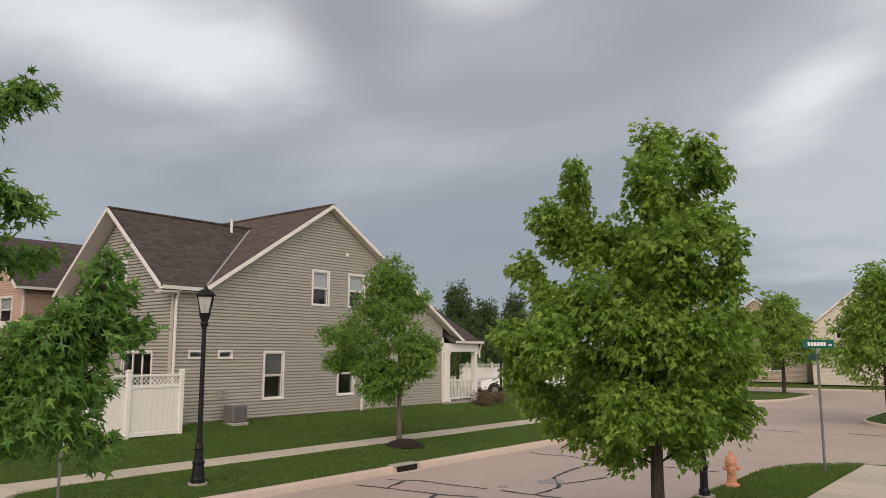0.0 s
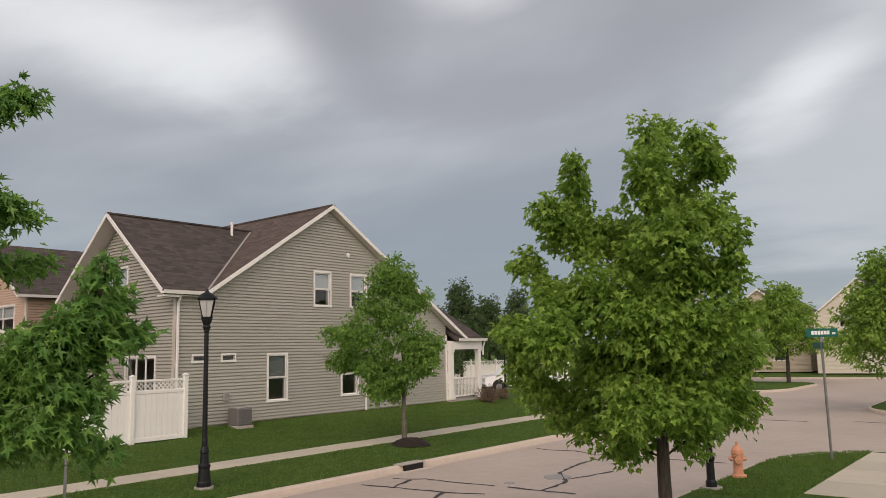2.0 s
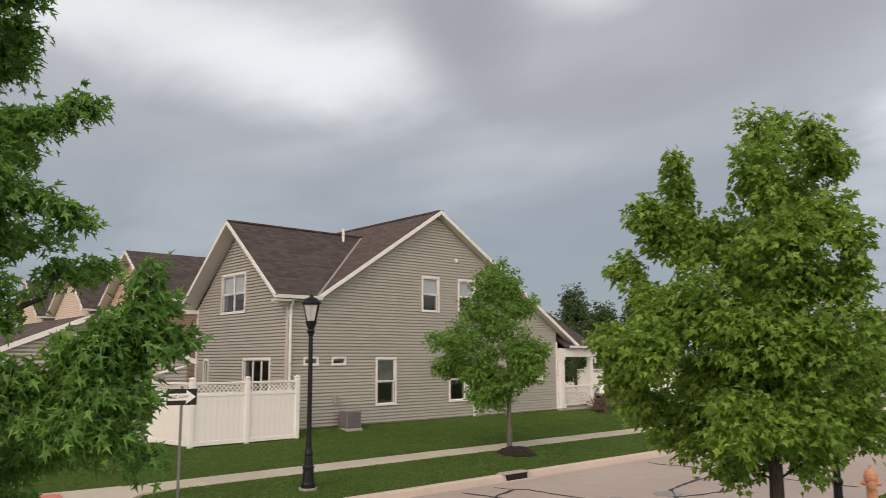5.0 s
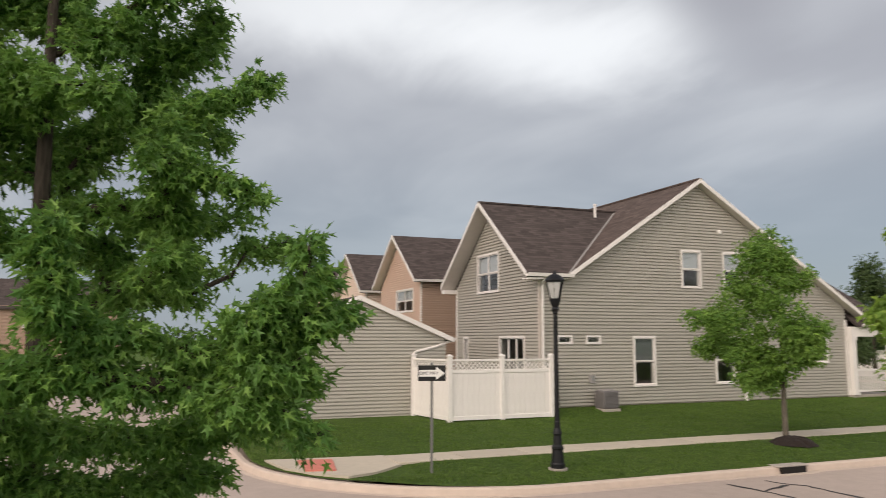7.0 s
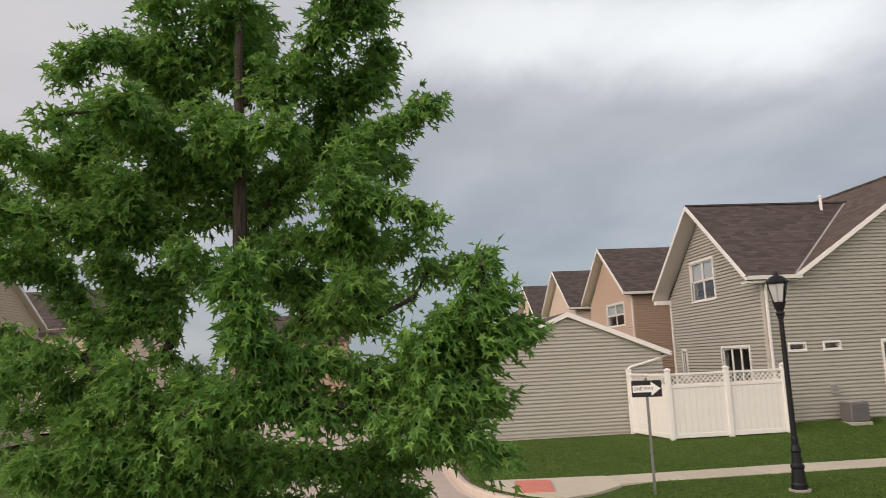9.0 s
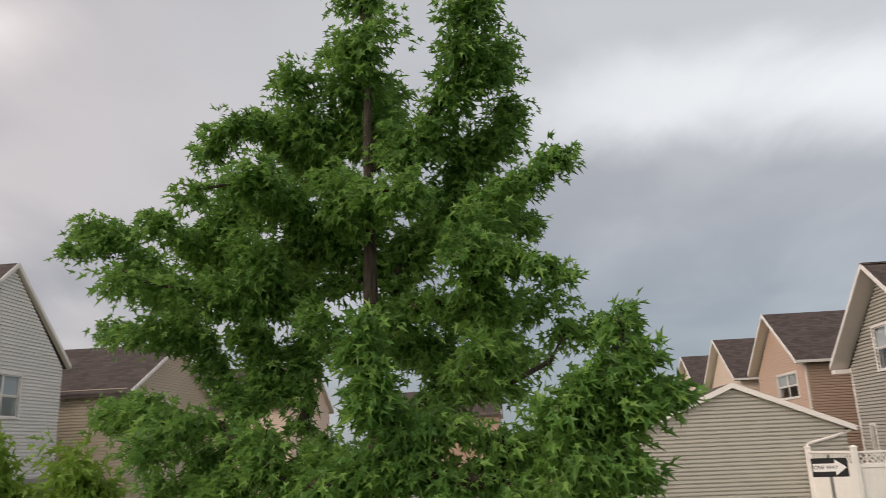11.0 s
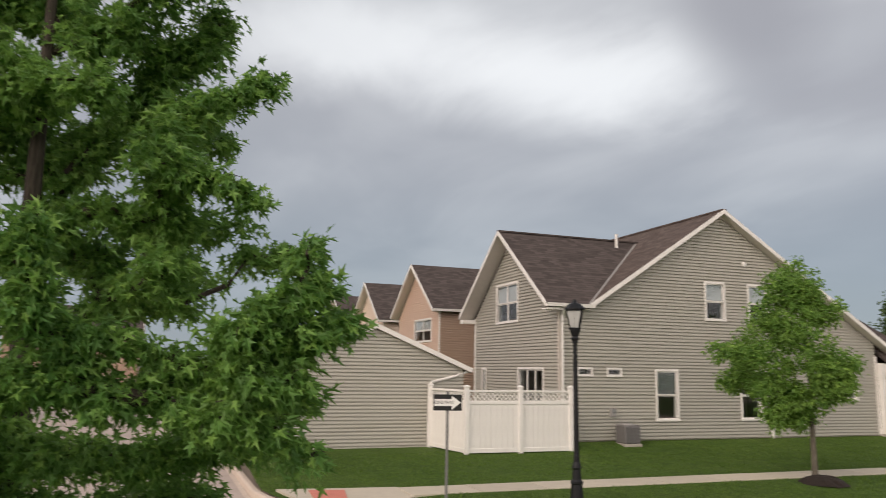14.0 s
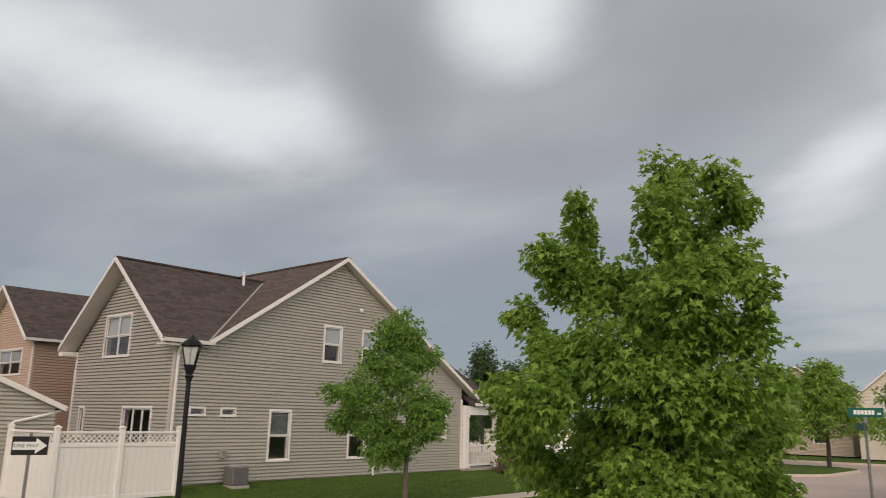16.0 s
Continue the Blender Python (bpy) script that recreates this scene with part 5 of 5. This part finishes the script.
tree((14.05, 16.15, -0.09), 5.4, 0.07, 1.4, limbs(0.9, 0.08, YOUNG_A), 31000, 0.085, LEAF_YOUNG, PALE_BARK, "young green street tree in a mulch ring", 12, "oval")
tree((-1.27, 6.28, -0.21), 6.4, 0.085, 1.2, limbs(0.75, 0.03, CROWN_A, CROWN_B, CROWN_C, CROWN_D, CROWN_E, CROWN_F, CROWN_G, CROWN_H), 88000, 0.057, LEAF_DARK, BARK, "large dark green maple with spreading layered branches", 13)
SAPLING = [(-1.09, 0.0, 2.68, 0.1, 0.1, 0.11), (-1.03, 0.02, 2.5, 0.11, 0.11, 0.12), (-0.89, 0.04, 2.35, 0.11, 0.11, 0.12), (-0.55, 0.06, 2.52, 0.18, 0.18, 0.2), (-0.38, 0.08, 2.37, 0.16, 0.16, 0.18), (-0.62, 0.1, 2.31, 0.19, 0.19, 0.21), (-0.93, 0.12, 2.14, 0.19, 0.19, 0.21), (-0.48, 0.14, 2.06, 0.25, 0.25, 0.28)]
tree((-2.85, 6.9, -0.21), 1.5, 0.03, 0.5, SAPLING, 2600, 0.08, LEAF, BARK, "slim light green sapling", 14)
# far trees
for i, (x, y, h, r, leaf) in enumerate(((45.5, 38.5, 8.6, 2.9, LEAF_FAR), (50.0, 39.0, 7.4, 2.6, LEAF_FAR), (52.3, 16.2, 7.2, 3.0, LEAF), (31.6, 6.9, 6.5, 2.4, LEAF), (62.0, 44.0, 9.0, 3.2, LEAF_FAR), (37.0, 33.5, 5.0, 1.5, LEAF_FAR), (55.0, 20.5, 6.0, 2.2, LEAF_FAR), (60.0, 5.0, 7.5, 2.6, LEAF))):
    tree((x, y, -0.2), h, 0.13, 1.5, ring_clumps(20 + i, 16, h * 0.33, h * 0.85, r * 0.72, h, r * 0.46), 14000 if r < 2.5 else 9000, 0.15 if r < 2.5 else 0.22, leaf, BARK, "distant full green tree", 40 + i, "simple")


# far woods on the horizon
def woods(seed, spots, size, label):
    me = crown_mesh("woods", spots, 9000, size, seed, "simple")
    me.materials.append(LEAF_FAR)
    return tagged(new("woods", me), label, "woods", kind="stuff")


rng = random.Random(9)
woods(90, [(170 * math.sin(a), 170 * math.cos(a), rng.uniform(1.0, 3.0), 9, 9, rng.uniform(2.5, 4.5)) for a in [radians(-75 + 2.4 * i) for i in range(76)]], 1.6, "distant dark green belt of trees along the horizon")
# ---------------------------------------------------------------- street furniture
def street_lamp(m, label, slim=False):
    """A black cast post with a stepped base and a four-sided lantern."""
    t = thing("street_lamp", label, "street lamp", m, "street lamps")
    part("footing", lathe(bmesh.new(), [(0.19, -0.06), (0.19, 0.03)], 16), FOOTING, t)
    if slim:
        part("base", lathe(bmesh.new(), [(0.10, 0.03), (0.10, 0.12), (0.075, 0.16), (0.07, 0.48), (0.09, 0.52), (0.09, 0.56), (0.062, 0.60), (0.06, 0.80)], 12), BLACK, t, "slim black post base")
    else:
        part("base", lathe(bmesh.new(), [(0.145, 0.03), (0.145, 0.11), (0.128, 0.14), (0.108, 0.38), (0.120, 0.40), (0.120, 0.44), (0.090, 0.48), (0.078, 0.66), (0.092, 0.69), (0.082, 0.74), (0.064, 0.80)], 12), BLACK, t, "stepped black cast-iron base")
    part("post", lathe(bmesh.new(), [(0.060, 0.78), (0.060, 0.92), (0.052, 0.94), (0.044, 3.05), (0.058, 3.07), (0.058, 3.12)], 12), BLACK, t)
    part("collar", lathe(bmesh.new(), [(0.058, 3.10), (0.085, 3.15), (0.062, 3.19), (0.105, 3.30), (0.11, 3.33)], 12), BLACK, t)
    lan = part("lantern", lathe(bmesh.new(), [(0.118, 3.33), (0.118, 3.36)], 4), BLACK, t)
    bm = bmesh.new()
    lo, hi = 0.082, 0.145
    for sx, sy in ((1, 1), (1, -1), (-1, 1), (-1, -1)):
        bar(bm, (sx * lo, sy * lo, 3.36), (sx * hi, sy * hi, 3.70), 0.022, 0.02, (sx, -sy, 0.01))
    for s in (1, -1):
        box(bm, -hi - 0.012, hi + 0.012, s * hi - 0.012, s * hi + 0.012, 3.69, 3.73)
        box(bm, s * hi - 0.012, s * hi + 0.012, -hi - 0.012, hi + 0.012, 3.69, 3.73)
        bar(bm, (0, s * lo, 3.36), (0, s * hi, 3.70), 0.014, 0.01, (1, 0, 0))
        bar(bm, (s * lo, 0, 3.36), (s * hi, 0, 3.70), 0.014, 0.01, (0, 1, 0))
    part("cage", bm, BLACK, lan)
    for k in range(4):
        bm = bmesh.new()
        c, d = math.cos(k * math.pi / 2), math.sin(k * math.pi / 2)
        a, b = lo - 0.006, hi - 0.006
        v = [bm.verts.new((c * r - d * u, d * r + c * u, z)) for r, u, z in ((a, -a, 3.365), (a, a, 3.365), (b, b, 3.69), (b, -b, 3.69), (a - 0.006, -a, 3.365), (a - 0.006, a, 3.365), (b - 0.006, b, 3.69), (b - 0.006, -b, 3.69))]
        for f in ((0, 1, 2, 3), (7, 6, 5, 4), (0, 4, 5, 1), (1, 5, 6, 2), (2, 6, 7, 3), (3, 7, 4, 0)):
            bm.faces.new([v[i] for i in f])
        part("pane", bm, LAMP_GLASS, lan, "frosted lantern pane")
    part("cap", lathe(bmesh.new(), [(0.205, 3.72), (0.205, 3.74), (0.15, 3.80), (0.11, 3.835), (0.05, 3.86), (0.03, 3.90), (0.02, 3.93)], 12), BLACK, t)
    return t


lamp = street_lamp(pose(7.05, 15.15, -0.16, 0, 0, 52), "tall black cast-iron street lamp on the far verge")
street_lamp(pose(12.3, 7.0, -0.21, 0, 0, 20), "slim black street lamp half hidden by the maple", True)
copy_thing(lamp, pose(29.7, 23.5, -0.03, 0, 0, 70))["label"] = "far black street lamp beside the driveway"

hyd = thing("fire_hydrant", "faded orange fire hydrant standing on the grass verge", "fire hydrant", pose(13.75, 6.98, -0.21, 0, 0, 25) @ Matrix.Scale(0.88, 4))
part("flange", lathe(bmesh.new(), [(0.17, 0.0), (0.17, 0.05), (0.12, 0.07)], 14), HYDRANT_PAINT, hyd)
part("barrel", lathe(bmesh.new(), [(0.105, 0.06), (0.10, 0.44), (0.125, 0.45), (0.125, 0.50), (0.14, 0.51), (0.14, 0.54)], 16), HYDRANT_PAINT, hyd)
part("bonnet", lathe(bmesh.new(), [(0.13, 0.54), (0.125, 0.60), (0.09, 0.66), (0.045, 0.69), (0.045, 0.70), (0.03, 0.71), (0.03, 0.77)], 14), HYDRANT_PAINT, hyd)
for ang, r, ln in ((180, 0.085, 0.22), (90, 0.05, 0.17), (-90, 0.05, 0.17)):
    bm = lathe(bmesh.new(), [(r * 0.8, 0.06), (r * 0.8, ln - 0.07), (r, ln - 0.06), (r, ln), (r * 0.35, ln), (r * 0.35, ln + 0.03)], 12)
    bmesh.ops.transform(bm, matrix=Matrix.Translation((0, 0, 0.40)) @ Matrix.Rotation(radians(ang), 4, "Z") @ Matrix.Rotation(radians(90), 4, "Y"), verts=bm.verts[:])
    noz = part("outlet_cap", bm, HYDRANT_PAINT, hyd)
    if ang == 180:
        bm = lathe(bmesh.new(), [(r + 0.004, ln - 0.075), (r + 0.004, ln - 0.05)], 12)
        bmesh.ops.transform(bm, matrix=Matrix.Translation((0, 0, 0.40)) @ Matrix.Rotation(radians(ang), 4, "Z") @ Matrix.Rotation(radians(90), 4, "Y"), verts=bm.verts[:])
        part("seal_ring", bm, SIGN_BLACK, noz, "dark ring on the outlet")


def words(text, size, m, material, parent, label=""):
    """Raised lettering from the built-in font, as a mesh."""
    cu = bpy.data.curves.new("lettering", "FONT")
    cu.body, cu.size, cu.extrude, cu.align_x, cu.align_y = text, size, 0.0015, "CENTER", "CENTER"
    tmp = bpy.data.objects.new("lettering", cu)
    scene.collection.objects.link(tmp)
    me = bpy.data.meshes.new_from_object(tmp.evaluated_get(bpy.context.evaluated_depsgraph_get()))
    bpy.data.objects.remove(tmp)
    me.materials.append(material)
    ob = new("lettering", me)
    ob.parent, ob.matrix_basis = parent, m
    if label:
        ob["label"] = label
    return ob


# one-way sign: its plate faces the junction
ow = thing("traffic_sign", "black and white one-way arrow sign on a thin steel post", "traffic sign", pose(4.56, 15.62, -0.14, 0, 0, -17) @ Matrix.Diagonal((1, 1, 1.065, 1)))
part("post", boxes((-0.025, 0.025, -0.015, 0.015, -0.1, 1.95), bevel=0.004), STEEL, ow)
plate = part("plate", boxes((-0.27, 0.27, -0.025, -0.018, 1.62, 1.90), bevel=0.002), SIGN_BLACK, ow, "black sign plate")
bm = bmesh.new()
prism(bm, [(-0.25, 1.70), (0.08, 1.70), (0.08, 1.64), (0.25, 1.76), (0.08, 1.88), (0.08, 1.82), (-0.25, 1.82)], "y", -0.030, -0.0265)
part("arrow", bm, SIGN_WHITE, plate, "white arrow pointing right")
words("ONE WAY", 0.078, pose(-0.06, -0.0325, 1.76, 90), SIGN_BLACK, plate, "black block letters on the arrow")

# green street-name blades, lettering shown as bars
st = thing("street_sign", "green street-name sign with white marks on a thin post", "street sign", pose(17.0, 6.0, -0.21, 0, 0, -60))
part("post", lathe(bmesh.new(), [(0.03, -0.1), (0.03, 2.62)], 10), STEEL, st)
blade = part("blade", boxes((-0.31, 0.37, -0.006, 0.006, 2.72, 2.91), bevel=0.004), SIGN_GREEN, st, "green name blade with white bars")
for i, (x0, w, h) in enumerate(((0.14, 0.07, 0.10), (0.225, 0.07, 0.10), (0.31, 0.07, 0.10), (0.395, 0.07, 0.10), (0.48, 0.07, 0.10), (0.565, 0.06, 0.10), (0.70, 0.035, 0.05), (0.745, 0.035, 0.05))):
    part("mark", boxes((x0 * 0.8 - 0.31, (x0 + w) * 0.8 - 0.31, -0.0105, -0.0065, 2.775, 2.775 + h * 0.85)), SIGN_WHITE, blade)
part("bracket", boxes((-0.035, 0.035, -0.035, 0.035, 2.60, 2.72), bevel=0.006), STEEL, st)
low = part("blade", boxes((-0.006, 0.006, -0.1, 0.62, 2.46, 2.60), bevel=0.003), SIGN_GREEN, st, "second green blade at right angles")

# air conditioner against the wall
ac = thing("air_conditioner", "grey metal air-conditioner unit beside the house wall", "air conditioner", pose(13.25, 22.55, 0.2) @ Matrix.Diagonal((0.74, 0.8, 0.95, 1)))
part("pad", boxes((-0.42, 0.42, -0.37, 0.37, -0.12, 0.0), bevel=0.01), FOOTING, ac)
body = part("body", boxes((-0.38, 0.38, -0.33, 0.33, 0.0, 0.58), bevel=0.03), AC_GREY, ac)
for i in range(11):
    z = 0.05 + i * 0.045
    part("louvre", boxes((-0.34, 0.34, -0.342, -0.331, z, z + 0.024)), AC_GREY, body)
part("top_grille", lathe(bmesh.new(), [(0.30, 0.58), (0.30, 0.61), (0.26, 0.63), (0.05, 0.64)], 18), GREY_PANEL, ac)
meter = thing("meter_box", "small grey electric meter box on the siding", "meter box", pose(12.95, 22.93, 0.98))
part("box", boxes((-0.09, 0.09, -0.09, 0.03, 0.0, 0.26), bevel=0.012), GREY_PANEL, meter)
part("dial", lathe(bmesh.new(), [(0.06, -0.02), (0.06, 0.03)], 12), GLASS, meter).matrix_basis = pose(0, -0.09, 0.16, 90)

# mulch ring and storm drain
bm = bmesh.new()
rng = random.Random(4)
top = bm.verts.new((0, 0, 0.19))
rings = []
for r, z in ((0.20, 0.17), (0.40, 0.10), (0.58, -0.01)):
    rings.append([bm.verts.new((r * math.cos(k * math.pi / 14) * rng.uniform(0.9, 1.08), r * math.sin(k * math.pi / 14) * rng.uniform(0.9, 1.08), z + rng.uniform(-0.015, 0.015))) for k in range(28)])
for k in range(28):
    bm.faces.new((top, rings[0][k], rings[0][(k + 1) % 28]))
    for a, b in zip(rings, rings[1:]):
        bm.faces.new((a[k], b[k], b[(k + 1) % 28], a[(k + 1) % 28]))
mul = ob_from("mulch_ring", bm, MULCH)
mul.matrix_basis = pose(14.05, 15.95, -0.12)
mul["kind"] = "stuff"
tagged(mul, "low mound of dark mulch round the young tree", "mulch")

drain = thing("storm_drain", "kerb storm drain with a dark opening and concrete hood", "storm drain", pose(11.9, 13.93, 0))
part("hood", boxes((-0.42, 0.42, -0.02, 0.26, -0.222, -0.19), bevel=0.01), FOOTING, drain)
part("opening", boxes((-0.32, 0.32, -0.035, 0.05, -0.352, -0.2225)), DARK_GAP, drain, "dark drain mouth")
part("apron", boxes((-0.55, 0.55, -0.16, -0.01, -0.40, -0.345), bevel=0.01), KERB, drain)


# tar seams in the road
def seam(points, width=0.045):
    """A wandering tar seam, slightly raised on the road."""
    rng = random.Random(int(points[0][0] * 100))
    pts = []
    for (x0, y0), (x1, y1) in zip(points, points[1:]):
        n = max(2, int(math.hypot(x1 - x0, y1 - y0) / 0.16))
        for i in range(n):
            f = i / n
            pts.append(Vector((x0 + (x1 - x0) * f + rng.uniform(-0.025, 0.025), y0 + (y1 - y0) * f + rng.uniform(-0.025, 0.025), 0)))
    pts.append(Vector((*points[-1], 0)))
    bm = bmesh.new()
    rows = []
    for i, p in enumerate(pts):
        d = (pts[min(i + 1, len(pts) - 1)] - pts[max(0, i - 1)]).normalized()
        w = width * rng.uniform(0.5, 1.3)
        s = Vector((-d.y, d.x, 0)) * w
        rows.append([bm.verts.new(p + s * k + Vector((0, 0, z))) for k, z in ((-1, 0.001), (0, 0.007), (1, 0.001))])
    for a, b in zip(rows, rows[1:]):
        for k in range(2):
            bm.faces.new((a[k], a[k + 1], b[k + 1], b[k]))
    ob = ob_from("tar_seam", bm, TAR)
    ob.location.z = ROAD_Z + 0.004
    return tagged(ob, "dark tar seam sealing a crack in the road", "tar seam", "tar seams in the road", "structure")


for pts in ([(10.75, 13.5), (10.84, 13.1), (11.06, 12.85), (11.05, 11.91), (11.14, 11.04)], [(9.8, 13.5), (9.92, 12.74), (10.05, 11.49), (10.31, 10.68)], [(9.92, 12.74), (10.75, 13.02)],
            [(11.16, 10.74), (11.19, 9.95), (11.22, 9.21)], [(11.19, 9.95), (12.28, 10.03), (12.76, 10.4), (13.24, 10.78), (14.37, 10.98), (15.34, 11.07)], [(16.6, 13.5), (16.43, 13.09), (16.63, 12.26), (16.52, 12.0)],
            [(16.52, 12.0), (16.16, 11.4), (16.87, 11.02), (19.3, 11.41), (22.5, 11.6)], [(15.34, 11.07), (16.56, 10.76), (16.35, 9.47), (16.38, 8.13)], [(12.51, 10.21), (13.11, 10.03), (14.02, 9.84)],
            [(27.31, 11.8), (27.26, 9.0)], [(27.82, 7.6), (27.48, 5.6)], [(10.05, 11.49), (9.1, 11.1), (8.2, 11.4)], [(5.0, 12.6), (4.5, 11.6), (4.7, 10.4)]):
    seam(pts)
for x, y, r in ((12.76, 10.5, 0.36), (11.58, 10.98, 0.14)):
    bm = bmesh.new()
    rng = random.Random(int(x * 10))
    prism(bm, [(r * math.cos(k * math.pi / 8) * rng.uniform(0.75, 1.15), 0.8 * r * math.sin(k * math.pi / 8) * rng.uniform(0.75, 1.15)) for k in range(16)], "z", -0.01, 0.009)
    ob = ob_from("tar_patch", bm, GREY_PANEL)
    ob.location = (x, y, ROAD_Z)
    tagged(ob, "grey repair patch in the road surface", "road patch", kind="structure")


# white post at the near pavement
wp = thing("fence_post", "single white vinyl post with a pyramid cap by the pavement", "post", pose(9.93, 3.55, -0.21))
fence_post(wp, 0, 0, 1.16)


# shrubs by the porch
def shrub(m, r, h, label, seed):
    t = thing("shrub", label, "shrub", m)
    rng = random.Random(seed)
    bm = bmesh.new()
    for k in range(7):
        a = k * 0.9
        tube(bm, [(0, 0, -0.05), (0.4 * r * math.cos(a), 0.4 * r * math.sin(a), h * 0.4), (0.7 * r * math.cos(a), 0.7 * r * math.sin(a), h * 0.75)], [0.018, 0.012, 0.004], 5)
    part("stems", bm, BARK, t)
    me = crown_mesh("foliage", [(rng.uniform(-0.5, 0.5) * r, rng.uniform(-0.5, 0.5) * r, h * 0.5, r * 0.6, r * 0.6, h * 0.45) for _ in range(6)], 1800, 0.06, seed, "simple")
    me.materials.append(LEAF_SHRUB)
    shared("foliage", me, t)["kind"] = "stuff"
    return t


shrub(pose(26.3, 22.1, 0.05), 0.75, 0.85, "rounded reddish-brown shrub in front of the porch", 61)
shrub(pose(27.6, 22.6, 0.05), 0.7, 0.75, "low brownish shrub beside the porch step", 62)


# parked pickup and the fence beyond it
def pickup(m, label):
    t = thing("pickup_truck", label, "truck", m)
    bm = bmesh.new()
    prism(bm, [(-2.7, 0.45), (2.55, 0.45), (2.7, 0.6), (2.68, 0.95), (2.45, 1.08), (1.35, 1.16), (0.75, 1.16), (-0.95, 1.16), (-2.7, 1.16)], "y", -0.95, 0.95)
    part("body", bm, CAR_WHITE, t, "white painted body")
    bm = bmesh.new()
    prism(bm, [(-0.95, 1.16), (1.35, 1.16), (0.75, 1.80), (-0.75, 1.82)], "y", -0.82, 0.82)
    cab = part("cab", bm, CAR_WHITE, t)
    for s in (-1, 1):
        bm = bmesh.new()
        prism(bm, [(-0.8, 1.22), (0.12, 1.22), (0.12, 1.72), (-0.68, 1.74)], "y", s * 0.822, s * 0.83)
        part("side_window", bm, SIGN_BLACK, cab, "dark side window")
        bm = bmesh.new()
        prism(bm, [(0.2, 1.22), (1.15, 1.22), (0.68, 1.72), (0.2, 1.72)], "y", s * 0.822, s * 0.83)
        part("side_window", bm, SIGN_BLACK, cab, "dark side window")
        for x in (-1.75, 1.75):
            w = lathe(bmesh.new(), [(0.36, -0.12), (0.40, -0.09), (0.40, 0.09), (0.36, 0.12)], 20)
            tyre = part("wheel", w, RUBBER, t, "black tyre")
            tyre.matrix_basis = pose(x, s * 0.88, 0.40, 90)
            part("rim", lathe(bmesh.new(), [(0.22, -0.13), (0.20, 0.13)], 14), STEEL, tyre)
            bm = bmesh.new()
            prism(bm, [(x + 0.47 * math.cos(k * math.pi / 10), 0.42 + 0.47 * math.sin(k * math.pi / 10)) for k in range(11)], "y", s * 0.93, s * 0.956)
            part("wheel_arch", bm, SIGN_BLACK, t, "dark wheel arch")
    for s in (-0.7, 0.7):
        part("headlight", boxes((2.62, 2.71, s - 0.18, s + 0.18, 0.78, 0.98), bevel=0.02), LAMP_GLASS, t)
    part("bumper", boxes((2.6, 2.8, -0.93, 0.93, 0.42, 0.6), bevel=0.03), STEEL, t)
    return t


pickup(pose(41.0, 30.4, -0.36, 0, 0, 150), "white pickup truck parked at the far kerb")
far_fence = thing("fence", "white vinyl fence behind the parked truck", "fence", pose(0, 0, -0.2))
fence_run(far_fence, (43.5, 41.0, 0), (52.5, 33.0, 0), 6)
for i in range(7):
    fence_post(far_fence, 43.5 + 1.5 * i, 41.0 - 8.0 / 6 * i)
